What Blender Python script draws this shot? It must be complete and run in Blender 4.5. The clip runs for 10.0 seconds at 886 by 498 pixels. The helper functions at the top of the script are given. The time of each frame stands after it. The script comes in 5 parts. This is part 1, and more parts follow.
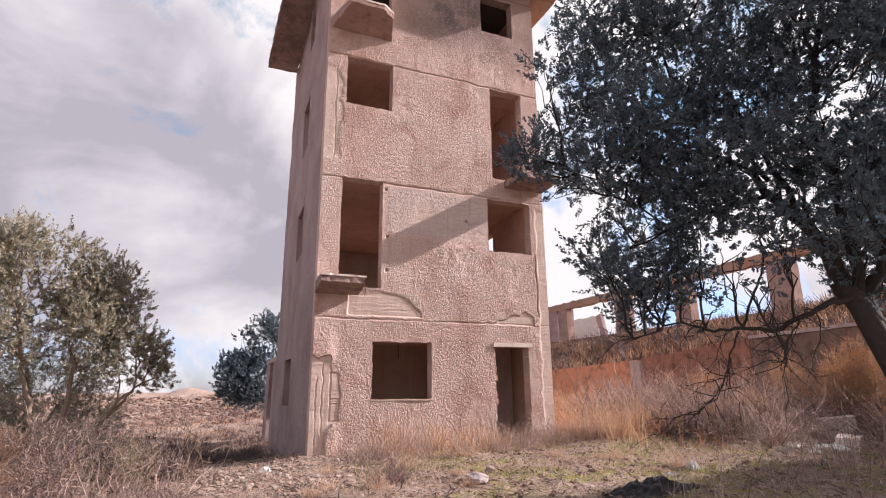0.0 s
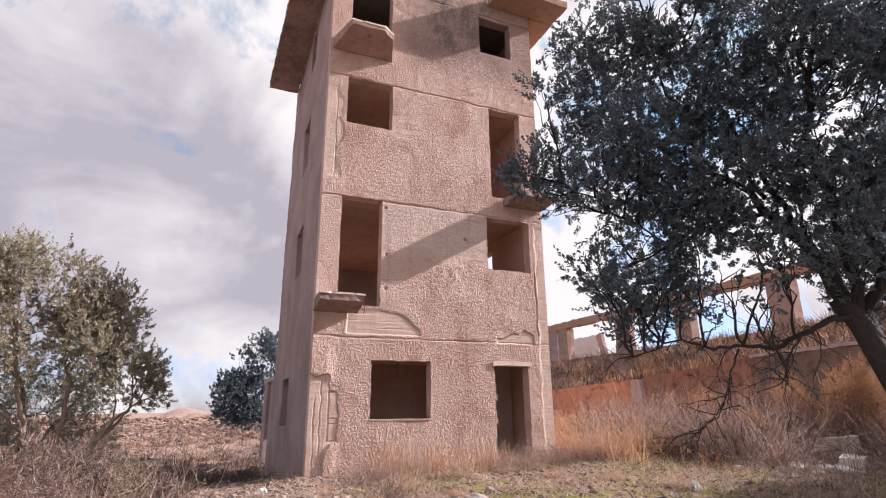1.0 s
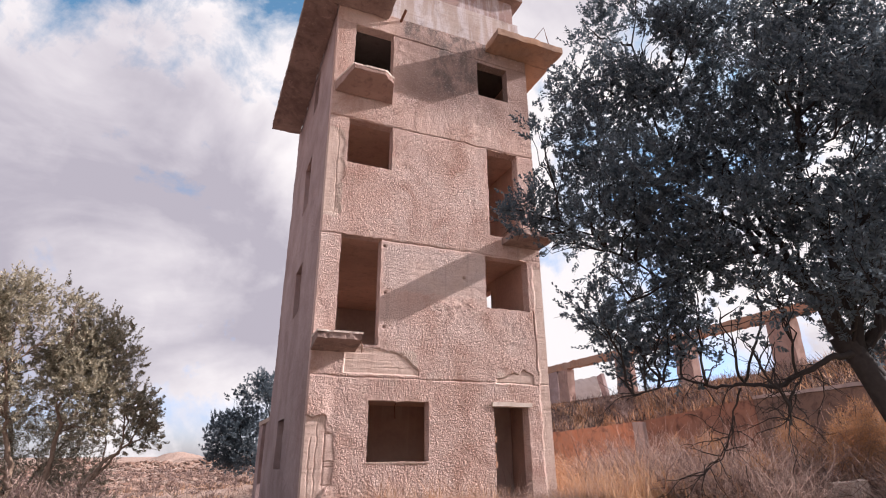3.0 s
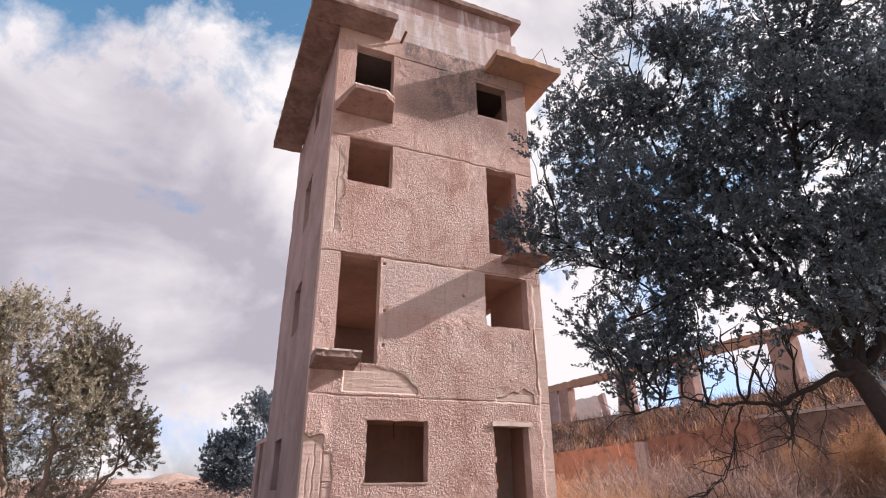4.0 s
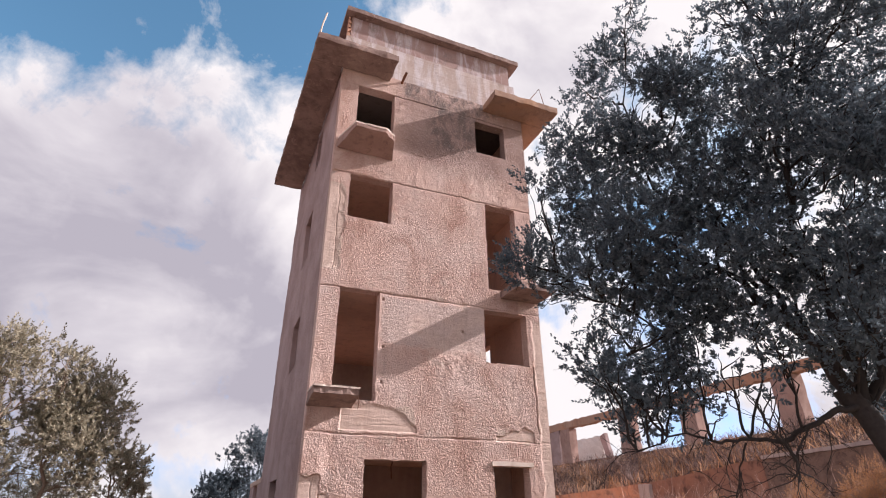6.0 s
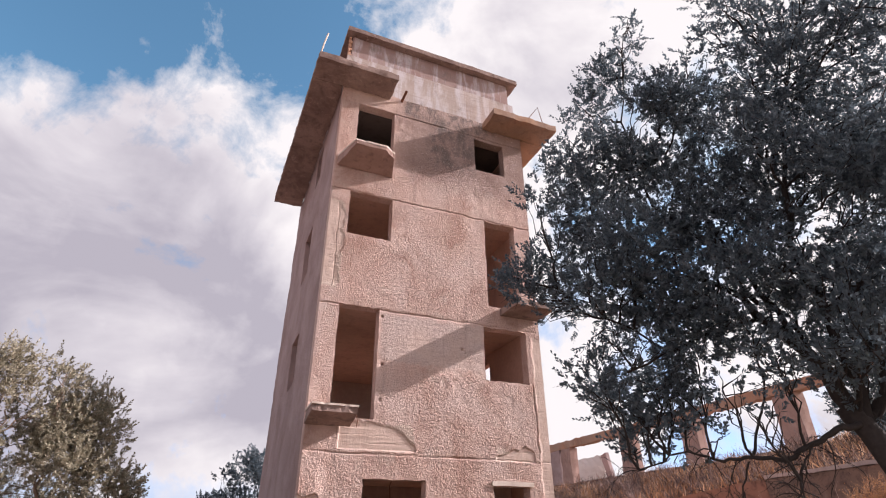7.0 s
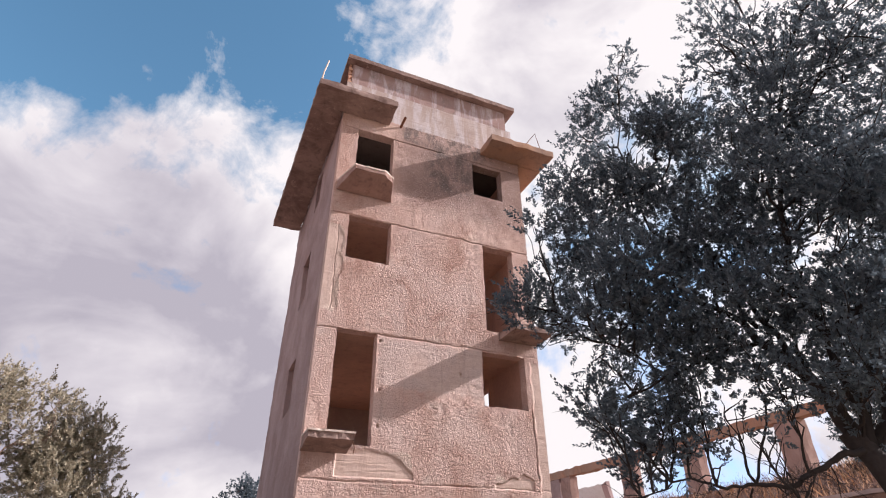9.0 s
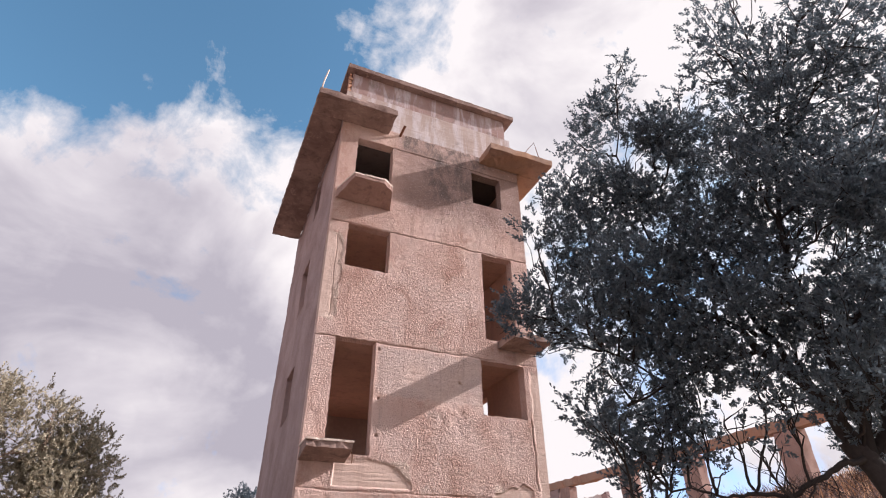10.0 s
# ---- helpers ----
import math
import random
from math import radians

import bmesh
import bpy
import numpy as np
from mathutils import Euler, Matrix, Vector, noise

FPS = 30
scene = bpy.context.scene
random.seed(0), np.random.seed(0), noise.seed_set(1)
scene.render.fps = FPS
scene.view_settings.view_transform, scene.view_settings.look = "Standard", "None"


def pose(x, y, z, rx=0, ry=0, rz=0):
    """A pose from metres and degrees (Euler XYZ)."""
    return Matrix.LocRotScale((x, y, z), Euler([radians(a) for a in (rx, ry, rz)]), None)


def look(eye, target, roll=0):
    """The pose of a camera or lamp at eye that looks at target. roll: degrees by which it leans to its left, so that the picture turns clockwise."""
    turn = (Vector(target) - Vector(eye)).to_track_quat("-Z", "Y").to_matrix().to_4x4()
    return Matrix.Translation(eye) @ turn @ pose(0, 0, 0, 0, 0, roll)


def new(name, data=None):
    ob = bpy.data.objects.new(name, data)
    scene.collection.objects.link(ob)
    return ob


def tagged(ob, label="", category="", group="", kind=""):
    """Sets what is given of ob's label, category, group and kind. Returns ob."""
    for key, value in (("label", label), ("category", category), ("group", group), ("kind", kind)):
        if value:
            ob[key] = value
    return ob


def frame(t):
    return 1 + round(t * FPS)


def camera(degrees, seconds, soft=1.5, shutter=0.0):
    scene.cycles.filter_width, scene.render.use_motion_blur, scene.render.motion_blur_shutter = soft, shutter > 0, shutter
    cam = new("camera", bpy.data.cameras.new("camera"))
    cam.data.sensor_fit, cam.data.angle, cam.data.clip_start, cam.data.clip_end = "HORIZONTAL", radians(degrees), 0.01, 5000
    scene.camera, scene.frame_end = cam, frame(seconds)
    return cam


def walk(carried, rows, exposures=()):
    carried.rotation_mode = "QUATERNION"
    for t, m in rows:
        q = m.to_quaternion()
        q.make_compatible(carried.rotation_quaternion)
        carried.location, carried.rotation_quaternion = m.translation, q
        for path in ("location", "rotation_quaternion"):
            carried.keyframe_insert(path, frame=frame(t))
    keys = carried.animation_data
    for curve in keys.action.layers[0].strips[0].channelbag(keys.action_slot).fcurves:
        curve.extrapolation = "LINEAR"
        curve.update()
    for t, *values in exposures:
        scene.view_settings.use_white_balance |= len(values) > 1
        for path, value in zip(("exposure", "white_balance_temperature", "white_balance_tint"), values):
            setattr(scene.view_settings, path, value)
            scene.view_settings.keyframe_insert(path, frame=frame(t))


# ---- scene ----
# camera: one standing tilt from the ground-floor window up to the roof
cam = camera(79.6, 10.0, soft=1.1)
PATH = [
    (0.0, -1.600, -10.000, 1.100, 14.78, -22.76, 0.49),
    (0.5, -1.598, -10.001, 1.092, 15.78, -22.79, 0.49),
    (1.0, -1.595, -10.003, 1.084, 16.81, -22.83, 0.49),
    (1.5, -1.593, -10.004, 1.076, 17.85, -22.88, 0.48),
    (2.0, -1.591, -10.006, 1.068, 18.92, -22.92, 0.47),
    (2.5, -1.590, -10.007, 1.061, 20.02, -22.95, 0.44),
    (4.0, -1.588, -10.010, 1.040, 23.06, -23.03, 0.39),
    (4.5, -1.588, -10.013, 1.030, 24.05, -23.07, 0.37),
    (5.0, -1.587, -10.017, 1.020, 25.03, -23.09, 0.37),
    (5.5, -1.588, -10.019, 1.010, 26.03, -23.12, 0.38),
    (7.0, -1.593, -10.017, 0.992, 28.90, -23.25, 0.39),
    (7.5, -1.596, -10.014, 0.988, 29.69, -23.33, 0.41),
    (8.0, -1.599, -10.012, 0.984, 30.42, -23.41, 0.43),
    (8.5, -1.600, -10.011, 0.979, 31.03, -23.48, 0.44),
    (9.0, -1.601, -10.011, 0.975, 31.58, -23.53, 0.44),
    (9.5, -1.602, -10.011, 0.971, 32.08, -23.59, 0.43),
    (10.0, -1.603, -10.011, 0.967, 32.50, -23.66, 0.42),
]
walk(cam, [(t, pose(x, y, z, 0, 0, yaw) @ pose(0, 0, 0, 90 + pitch) @ pose(0, 0, 0, 0, 0, -roll))
           for t, x, y, z, pitch, yaw, roll in PATH],
     exposures=[(0.0, 0.74, 6500, 17), (10.0, 0.71, 6500, 17)])

# ---- light: low sun that grazes the front wall, sky with broken cloud ----
SUN_FROM = Vector((1.0, -0.21, 0.59)).normalized()
sun_data = bpy.data.lights.new("sun", "SUN")
sun_data.energy, sun_data.angle, sun_data.color = 5.0, radians(0.6), (1.0, 0.93, 0.885)
sun = new("sun", sun_data)
sun.matrix_world = look(SUN_FROM * 60, (0, 0, 0))

world = bpy.data.worlds.new("sky")
scene.world = world
world.use_nodes = True


class Nodes:
    """Short hand for building a node tree."""

    def __init__(self, tree):
        self.tree = tree
        tree.nodes.clear()

    def add(self, kind, inputs=(), **settings):
        n = self.tree.nodes.new(kind)
        for key, value in settings.items():
            if key == "operation":
                n.operation = value
            elif key == "data_type":
                n.data_type = value
            elif key == "blend_type":
                n.blend_type = value
            elif key == "sky_type":
                n.sky_type = value
            elif key == "feature":
                n.feature = value
        for key, value in dict(inputs).items():
            if isinstance(value, bpy.types.NodeSocket):
                self.tree.links.new(value, n.inputs[key])
            else:
                n.inputs[key].default_value = value
        return n

    def math(self, op, a, b=0.0, clamp=False):
        n = self.add("ShaderNodeMath", {0: a, 1: b}, operation=op)
        n.use_clamp = clamp
        return n.outputs[0]

    def noise(self, vector, scale, detail=4.0, rough=0.55, distort=0.0):
        return self.add("ShaderNodeTexNoise", {"Vector": vector, "Scale": scale, "Detail": detail, "Roughness": rough, "Distortion": distort}).outputs["Fac"]

    def ramp(self, fac, stops):
        n = self.add("ShaderNodeValToRGB", {"Fac": fac})
        r = n.color_ramp
        while len(r.elements) < len(stops):
            r.elements.new(0.5)
        for e, (p, c) in zip(r.elements, stops):
            e.position = p
            e.color = (*c, 1) if len(c) == 3 else c
        return n.outputs["Color"]

    def span(self, fac, lo, hi, to_lo=0.0, to_hi=1.0):
        return self.add("ShaderNodeMapRange", {"Value": fac, "From Min": lo, "From Max": hi, "To Min": to_lo, "To Max": to_hi}).outputs["Result"]

    def mix(self, fac, a, b, blend="MIX"):
        n = self.add("ShaderNodeMix", {}, data_type="RGBA", blend_type=blend)
        for key, value in ((0, fac), (6, a), (7, b)):
            if isinstance(value, bpy.types.NodeSocket):
                self.tree.links.new(value, n.inputs[key])
            elif key == 0:
                n.inputs[key].default_value = value
            else:
                n.inputs[key].default_value = (*value, 1)
        return n.outputs[2]

    def stretch(self, vector, scale, location=(0, 0, 0)):
        return self.add("ShaderNodeMapping", {"Vector": vector, "Scale": scale, "Location": location}).outputs["Vector"]


w = Nodes(world.node_tree)
sky = w.add("ShaderNodeTexSky", sky_type="NISHITA")
sky.sun_disc = False
sky.sun_elevation = math.asin(SUN_FROM.z)
sky.sun_rotation = math.atan2(SUN_FROM.x, SUN_FROM.y)
sky.air_density, sky.dust_density, sky.ozone_density = 1.0, 0.6, 1.0
direction = w.add("ShaderNodeTexCoord").outputs["Generated"]
axes = w.add("ShaderNodeSeparateXYZ", {"Vector": direction})
# broken cloud: nearly closed, with one wide blue opening high up, and thinning at the horizon
turb = w.noise(direction, 4.2, 9.0, 0.60, 0.35)
fine = w.noise(direction, 13.0, 7.0, 0.62, 0.25)
puff = w.math("ADD", w.math("MULTIPLY", turb, 0.72), w.math("MULTIPLY", fine, 0.28))
opening = w.add("ShaderNodeVectorMath", {0: direction, 1: (-0.199, 0.491, 0.848)}, operation="DOT_PRODUCT").outputs["Value"]
thin = w.add("ShaderNodeVectorMath", {0: direction, 1: (0.735, 0.600, 0.315)}, operation="DOT_PRODUCT").outputs["Value"]
bias = w.math("MINIMUM", w.math("MULTIPLY", w.math("SUBTRACT", 0.926, opening), 7.6), 0.62)
gap_ = w.span(thin, 0.86, 0.985, 0.0, -0.46)
low = w.span(axes.outputs["Z"], 0.03, 0.17, -0.55, 0.0)
amount = w.math("ADD", w.math("ADD", w.math("ADD", bias, gap_), low), w.math("MULTIPLY", w.math("SUBTRACT", puff, 0.5), 3.6))
cover = w.span(amount, -0.16, 0.30)
shade = w.noise(w.stretch(direction, (1.6, 1.6, 2.7), (0.35, 0.2, 0.10)), 1.7, 7.0, 0.52, 0.35)
edge = w.span(amount, 0.05, 0.75, 0.10, 0.0)
puffs = w.math("MULTIPLY", w.math("SUBTRACT", puff, 0.5), 0.45)
lit = w.math("ADD", w.math("ADD", w.math("ADD", shade, puffs), edge), w.span(axes.outputs["X"], -0.2, 0.7, 0.0, 0.10))
band = w.math("MULTIPLY", w.math("MULTIPLY", w.span(axes.outputs["Z"], 0.08, 0.20), w.span(axes.outputs["Z"], 0.50, 0.33)), w.span(axes.outputs["X"], 0.45, -0.15, 0.0, 0.19))
lit = w.math("SUBTRACT", lit, band)
cloud = w.ramp(lit, [(0.36, (0.46, 0.445, 0.50)), (0.48, (0.645, 0.628, 0.662)), (0.62, (0.90, 0.885, 0.872))])
tone = w.mix(w.span(axes.outputs["Z"], 0.05, 0.55), (0.115, 0.125, 0.185), (0.135, 0.200, 0.195))
sky_lit = w.mix(1.0, sky.outputs["Color"], tone, "MULTIPLY")
w.tree.links.new(
    w.add("ShaderNodeBackground", {"Color": w.mix(cover, sky_lit, cloud), "Strength": 0.66}).outputs[0],
    w.add("ShaderNodeOutputWorld").inputs["Surface"])


# ---- materials ----
def material(name):
    m = bpy.data.materials.new(name)
    m.use_nodes = True
    return m, Nodes(m.node_tree)


def finish(n, color, rough=0.9, bump=None, strength=0.3, distance=0.02, metal=0.0, spec=0.3):
    inputs = {"Base Color": color, "Roughness": rough, "Metallic": metal, "Specular IOR Level": spec}
    if bump is not None:
        inputs["Normal"] = n.add("ShaderNodeBump", {"Height": bump, "Strength": strength, "Distance": distance}).outputs[0]
    shader = n.add("ShaderNodeBsdfPrincipled", inputs)
    n.tree.links.new(shader.outputs[0], n.add("ShaderNodeOutputMaterial").inputs["Surface"])
    return shader


def place(n):
    return n.add("ShaderNodeNewGeometry").outputs["Position"]


def mat_stucco(name, a, b, stain, bump_scale=38.0, strength=0.6, streak=0.35):
    m, n = material(name)
    p = place(n)
    broad = n.noise(p, 0.9, 5.0, 0.6, 0.4)
    grain = n.noise(p, bump_scale, 5.0, 0.65)
    drip = n.noise(n.stretch(p, (5.0, 5.0, 0.35)), 1.0, 5.0, 0.6, 0.3)
    col = n.mix(n.span(broad, 0.36, 0.62), a, b)
    col = n.mix(n.math("MULTIPLY", n.span(drip, 0.52, 0.70), streak), col, stain)
    col = n.mix(n.math("MULTIPLY", n.span(grain, 0.35, 0.7), 0.25), col, tuple(min(1, c * 1.35) for c in a))
    finish(n, col, 0.95, n.math("ADD", grain, n.math("MULTIPLY", n.noise(p, 140.0, 2.0), 0.4)), strength, 0.012, spec=0.15)
    return m


# darkened towards lilac: the shade on the tower's left side is in this colour
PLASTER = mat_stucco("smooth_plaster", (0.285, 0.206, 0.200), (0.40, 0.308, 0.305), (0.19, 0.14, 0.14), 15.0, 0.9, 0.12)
CONCRETE = mat_stucco("bare_concrete", (0.47, 0.37, 0.32), (0.38, 0.285, 0.24), (0.20, 0.15, 0.125), 26.0, 0.5, 0.5)
# right eave: stained concrete with orange bounce light mixed into its colour
SOFFIT = mat_stucco("bounce_lit_soffit", (0.39, 0.24, 0.165), (0.31, 0.22, 0.18), (0.17, 0.115, 0.09), 18.0, 0.5, 0.5)
def mat_stained():
    """Old concrete underside with dark damp blotches and pale lime, its base darkened for the left eave's shade."""
    m, n = material("stained_concrete")
    p = place(n)
    a = n.noise(p, 1.1, 6.0, 0.7, 0.6)
    b = n.noise(n.stretch(p, (1, 1, 1), (5.2, 1.7, 0.4)), 4.2, 6.0, 0.72, 0.6)
    col = n.mix(n.span(a, 0.36, 0.62), (0.19, 0.13, 0.115), (0.33, 0.24, 0.212))
    col = n.mix(n.span(b, 0.54, 0.68, 0.0, 0.6), col, (0.10, 0.072, 0.066))
    col = n.mix(n.span(b, 0.42, 0.31, 0.0, 0.7), col, (0.44, 0.34, 0.30))
    finish(n, col, 0.95, n.math("ADD", n.noise(p, 22.0, 6.0, 0.7), b), 0.7, 0.02, spec=0.15)
    return m


STAINED = mat_stained()
# dark copy of the inner plaster, standing in for shade in the top rooms
ROOM_SHADE = mat_stucco("room_shade_plaster", (0.115, 0.095, 0.090), (0.155, 0.125, 0.115), (0.06, 0.05, 0.048), 14.0, 0.3, 0.6)
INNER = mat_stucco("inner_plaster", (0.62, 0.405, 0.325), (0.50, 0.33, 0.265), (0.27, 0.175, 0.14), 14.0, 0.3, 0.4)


def mat_red(name, sunned, faded, dark, pale):
    """Old red-brown plaster, blotched and patched."""
    m, n = material(name)
    p = place(n)
    a = n.noise(p, 0.7, 6.0, 0.65, 0.7)
    b = n.noise(p, 3.2, 6.0, 0.7, 0.6)
    col = n.mix(n.span(a, 0.38, 0.62), sunned, faded)
    col = n.mix(n.span(b, 0.50, 0.66, 0.0, 0.9), col, dark)
    col = n.mix(n.span(b, 0.42, 0.30, 0.0, 0.6), col, pale)
    finish(n, col, 0.95, n.noise(p, 18.0, 6.0, 0.7), 0.6, 0.02, spec=0.15)
    return m


INNER_GREY = mat_stucco("grey_inner_plaster", (0.46, 0.36, 0.325), (0.36, 0.28, 0.25), (0.62, 0.52, 0.47), 9.0, 0.4, 0.3)
# wall plaster in three tones: bounce light in the first, shade in the others
RED_PLASTER = mat_red("red_plaster", (0.66, 0.31, 0.185), (0.56, 0.31, 0.215), (0.26, 0.145, 0.11), (0.62, 0.43, 0.33))
SHADED_BAY = mat_red("shaded_bay_plaster", (0.22, 0.155, 0.130), (0.18, 0.135, 0.120), (0.09, 0.065, 0.058), (0.28, 0.21, 0.18))
DARKENED_RED = mat_red("darkened_red_plaster", (0.30, 0.160, 0.118), (0.245, 0.148, 0.120), (0.105, 0.065, 0.055), (0.36, 0.25, 0.205))
RUSTY_BEAM = mat_stucco("rust_stained_beam", (0.40, 0.225, 0.155), (0.34, 0.24, 0.19), (0.19, 0.12, 0.09), 14.0, 0.5, 0.5)
BROWN_PLASTER = mat_stucco("brown_plaster", (0.30, 0.20, 0.175), (0.40, 0.275, 0.24), (0.16, 0.105, 0.095), 16.0, 0.6, 0.7)
GREY_CONCRETE = mat_stucco("grey_concrete", (0.34, 0.295, 0.29), (0.43, 0.375, 0.365), (0.20, 0.17, 0.17), 26.0, 0.5, 0.5)


def mat_front():
    """Thrown plaster with zones of bare concrete, pale infill and damp."""
    m, n = material("front_plaster")
    p = place(n)
    axes_ = n.add("ShaderNodeSeparateXYZ", {"Vector": p})
    wob = n.math("MULTIPLY", n.math("SUBTRACT", n.noise(p, 4.0, 4.0, 0.6), 0.5), 0.35)
    x = n.math("ADD", axes_.outputs["X"], wob)
    z = n.math("ADD", axes_.outputs["Z"], wob)

    def zone(x0, x1, z0, z1, soft=0.08):
        a = n.math("MULTIPLY", n.span(x, x0, x0 + soft), n.span(x, x1, x1 - soft))
        b = n.math("MULTIPLY", n.span(z, z0, z0 + soft), n.span(z, z1, z1 - soft))
        return n.math("MULTIPLY", a, b)
    broad = n.noise(p, 0.8, 6.0, 0.65, 0.5)
    grain = n.noise(p, 64.0, 5.0, 0.72)
    cells = n.add("ShaderNodeTexVoronoi", {"Vector": p, "Scale": 78.0, "Randomness": 1.0}).outputs["Distance"]
    crumb = n.math("SUBTRACT", 1.0, cells)
    col = n.mix(n.span(broad, 0.36, 0.64), (0.585, 0.402, 0.347), (0.665, 0.510, 0.465))
    red = n.noise(n.stretch(p, (1, 1, 0.7), (3.3, 0, 8.8)), 1.3, 6.0, 0.7, 0.6)
    col = n.mix(n.span(red, 0.50, 0.66, 0.0, 0.8), col, (0.46, 0.285, 0.228))
    pale = n.noise(n.stretch(p, (1, 1, 1), (9.1, 0, 2.2)), 2.1, 6.0, 0.7, 0.4)
    col = n.mix(n.span(pale, 0.55, 0.70, 0.0, 0.55), col, (0.62, 0.52, 0.47))
    col = n.mix(n.math("MULTIPLY", zone(1.30, 3.70, 4.15, 5.24), 0.65), col, (0.56, 0.465, 0.44))
    bare = n.math("MAXIMUM", zone(-0.5, 0.36, 5.6, 7.75, 0.03), zone(-0.5, 0.34, -1.0, 1.7, 0.03))
    bare = n.math("MAXIMUM", bare, zone(4.88, 6.0, -1.0, 5.1, 0.03))
    patch = n.math("MAXIMUM", zone(0.62, 2.1, 2.48, 2.95, 0.02), zone(3.84, 4.74, 2.42, 2.64, 0.02))
    board = n.noise(n.stretch(p, (1.2, 1.2, 22.0)), 1.0, 3.0, 0.6)
    concrete = n.mix(board, (0.50, 0.385, 0.335), (0.66, 0.54, 0.47))
    col = n.mix(n.math("MULTIPLY", n.math("MAXIMUM", bare, patch), 0.9), col, concrete)
    course = n.noise(n.stretch(p, (2.2, 2.2, 15.0), (1.7, 0, 3.1)), 1.0, 5.0, 0.7, 0.4)
    nick = n.noise(n.stretch(p, (8.0, 8.0, 20.0), (0.4, 0, 1.9)), 1.0, 3.0, 0.7)
    infill = zone(1.30, 3.70, 4.15, 5.24)
    col = n.mix(n.math("MULTIPLY", infill, n.span(course, 0.56, 0.64, 0.0, 0.55)), col, (0.36, 0.265, 0.245))
    col = n.mix(n.math("MULTIPLY", infill, n.span(nick, 0.66, 0.72, 0.0, 0.8)), col, (0.16, 0.115, 0.105))
    attribute = n.add("ShaderNodeAttribute")
    attribute.attribute_name = "bare"
    worn_off = attribute.outputs["Fac"]
    smooth_coat = n.mix(n.span(n.noise(p, 5.0, 6.0, 0.7), 0.35, 0.65), (0.52, 0.37, 0.315), (0.66, 0.52, 0.46))
    col = n.mix(n.span(worn_off, 0.35, 0.8, 0.0, 0.7), col, smooth_coat)
    # worn top-storey plaster, darkened as well for the shadow below the eave
    worn = n.mix(n.span(broad, 0.4, 0.6), (0.27, 0.188, 0.170), (0.36, 0.258, 0.232))
    col = n.mix(n.math("MULTIPLY", zone(1.2, 6.0, 8.5, 11.6, 0.7), 0.9), col, worn)
    damp = n.noise(n.stretch(p, (1.0, 1.0, 0.55), (1.1, 0, 4.4)), 2.6, 7.0, 0.72, 0.5)
    wet = n.math("MULTIPLY", n.span(damp, 0.42, 0.57), n.math("MAXIMUM", zone(2.15, 3.85, 9.2, 11.2, 0.35), zone(1.4, 4.4, 10.7, 11.5, 0.2)))
    col = n.mix(n.math("MULTIPLY", wet, 0.85), col, (0.14, 0.118, 0.115))
    drip = n.noise(n.stretch(p, (6.0, 6.0, 0.4)), 1.0, 6.0, 0.65, 0.4)
    col = n.mix(n.span(drip, 0.56, 0.72, 0.0, 0.5), col, (0.29, 0.20, 0.17))
    soil = n.math("MULTIPLY", n.span(z, 0.9, -0.1), n.span(damp, 0.40, 0.62))
    col = n.mix(n.math("MULTIPLY", soil, 0.5), col, (0.36, 0.24, 0.17))
    clump = n.noise(p, 17.0, 5.0, 0.7, 0.5)
    col = n.mix(n.span(clump, 0.57, 0.68, 0.0, 0.55), col, (0.72, 0.59, 0.54))
    col = n.mix(n.span(clump, 0.43, 0.32, 0.0, 0.4), col, (0.30, 0.195, 0.165))
    col = n.mix(n.span(grain, 0.58, 0.72, 0.0, 0.5), col, (0.72, 0.60, 0.55))
    col = n.mix(n.span(grain, 0.40, 0.26, 0.0, 0.32), col, (0.22, 0.145, 0.12))
    lumps = n.math("MULTIPLY", n.noise(p, 24.0, 4.0, 0.6, 0.8), 1.6)
    height_ = n.math("MULTIPLY", n.math("ADD", n.math("ADD", n.math("MULTIPLY", crumb, 1.2), grain), lumps), n.math("SUBTRACT", 1.0, n.math("MULTIPLY", worn_off, 0.8)))
    finish(n, col, 0.96, height_, 0.72, 0.020, spec=0.12)
    return m


FRONT = mat_front()


def mat_upper(name, low, high, wash, damp_much):
    """Painted upper wall: whitewash runs and dark damp patches."""
    m, n = material(name)
    p = place(n)
    run = n.noise(n.stretch(p, (3.4, 3.4, 0.5), (0.3, 0, 0)), 1.0, 6.0, 0.65, 0.5)
    board = n.noise(n.stretch(p, (0.8, 0.8, 16.0)), 1.0, 4.0, 0.6)
    col = n.mix(n.span(n.noise(p, 1.1, 5.0, 0.6, 0.3), 0.38, 0.62), low, high)
    col = n.mix(n.span(run, 0.46, 0.58, 0.0, wash), col, (0.68, 0.66, 0.72))
    col = n.mix(n.span(board, 0.55, 0.70, 0.0, 0.5), col, (0.36, 0.27, 0.24))
    damp = n.noise(n.stretch(p, (1.6, 1.6, 0.8), (4.0, 0, 1.0)), 1.6, 7.0, 0.72, 0.6)
    col = n.mix(n.span(damp, 0.54, 0.68, 0.0, damp_much), col, (0.23, 0.18, 0.17))
    finish(n, col, 0.93, n.math("ADD", n.noise(p, 30.0, 6.0, 0.7), board), 0.6, 0.012, spec=0.15)
    return m


UPPER = mat_upper("weathered_whitewash", (0.32, 0.215, 0.20), (0.37, 0.275, 0.26), 0.55, 0.75)
PALE_UPPER = mat_upper("pale_board_marked_wall", (0.42, 0.335, 0.305), (0.47, 0.39, 0.36), 0.5, 0.7)
PALE = mat_stucco("pale_plaster", (0.62, 0.52, 0.46), (0.70, 0.61, 0.55), (0.36, 0.28, 0.24), 30.0, 0.4, 0.4)
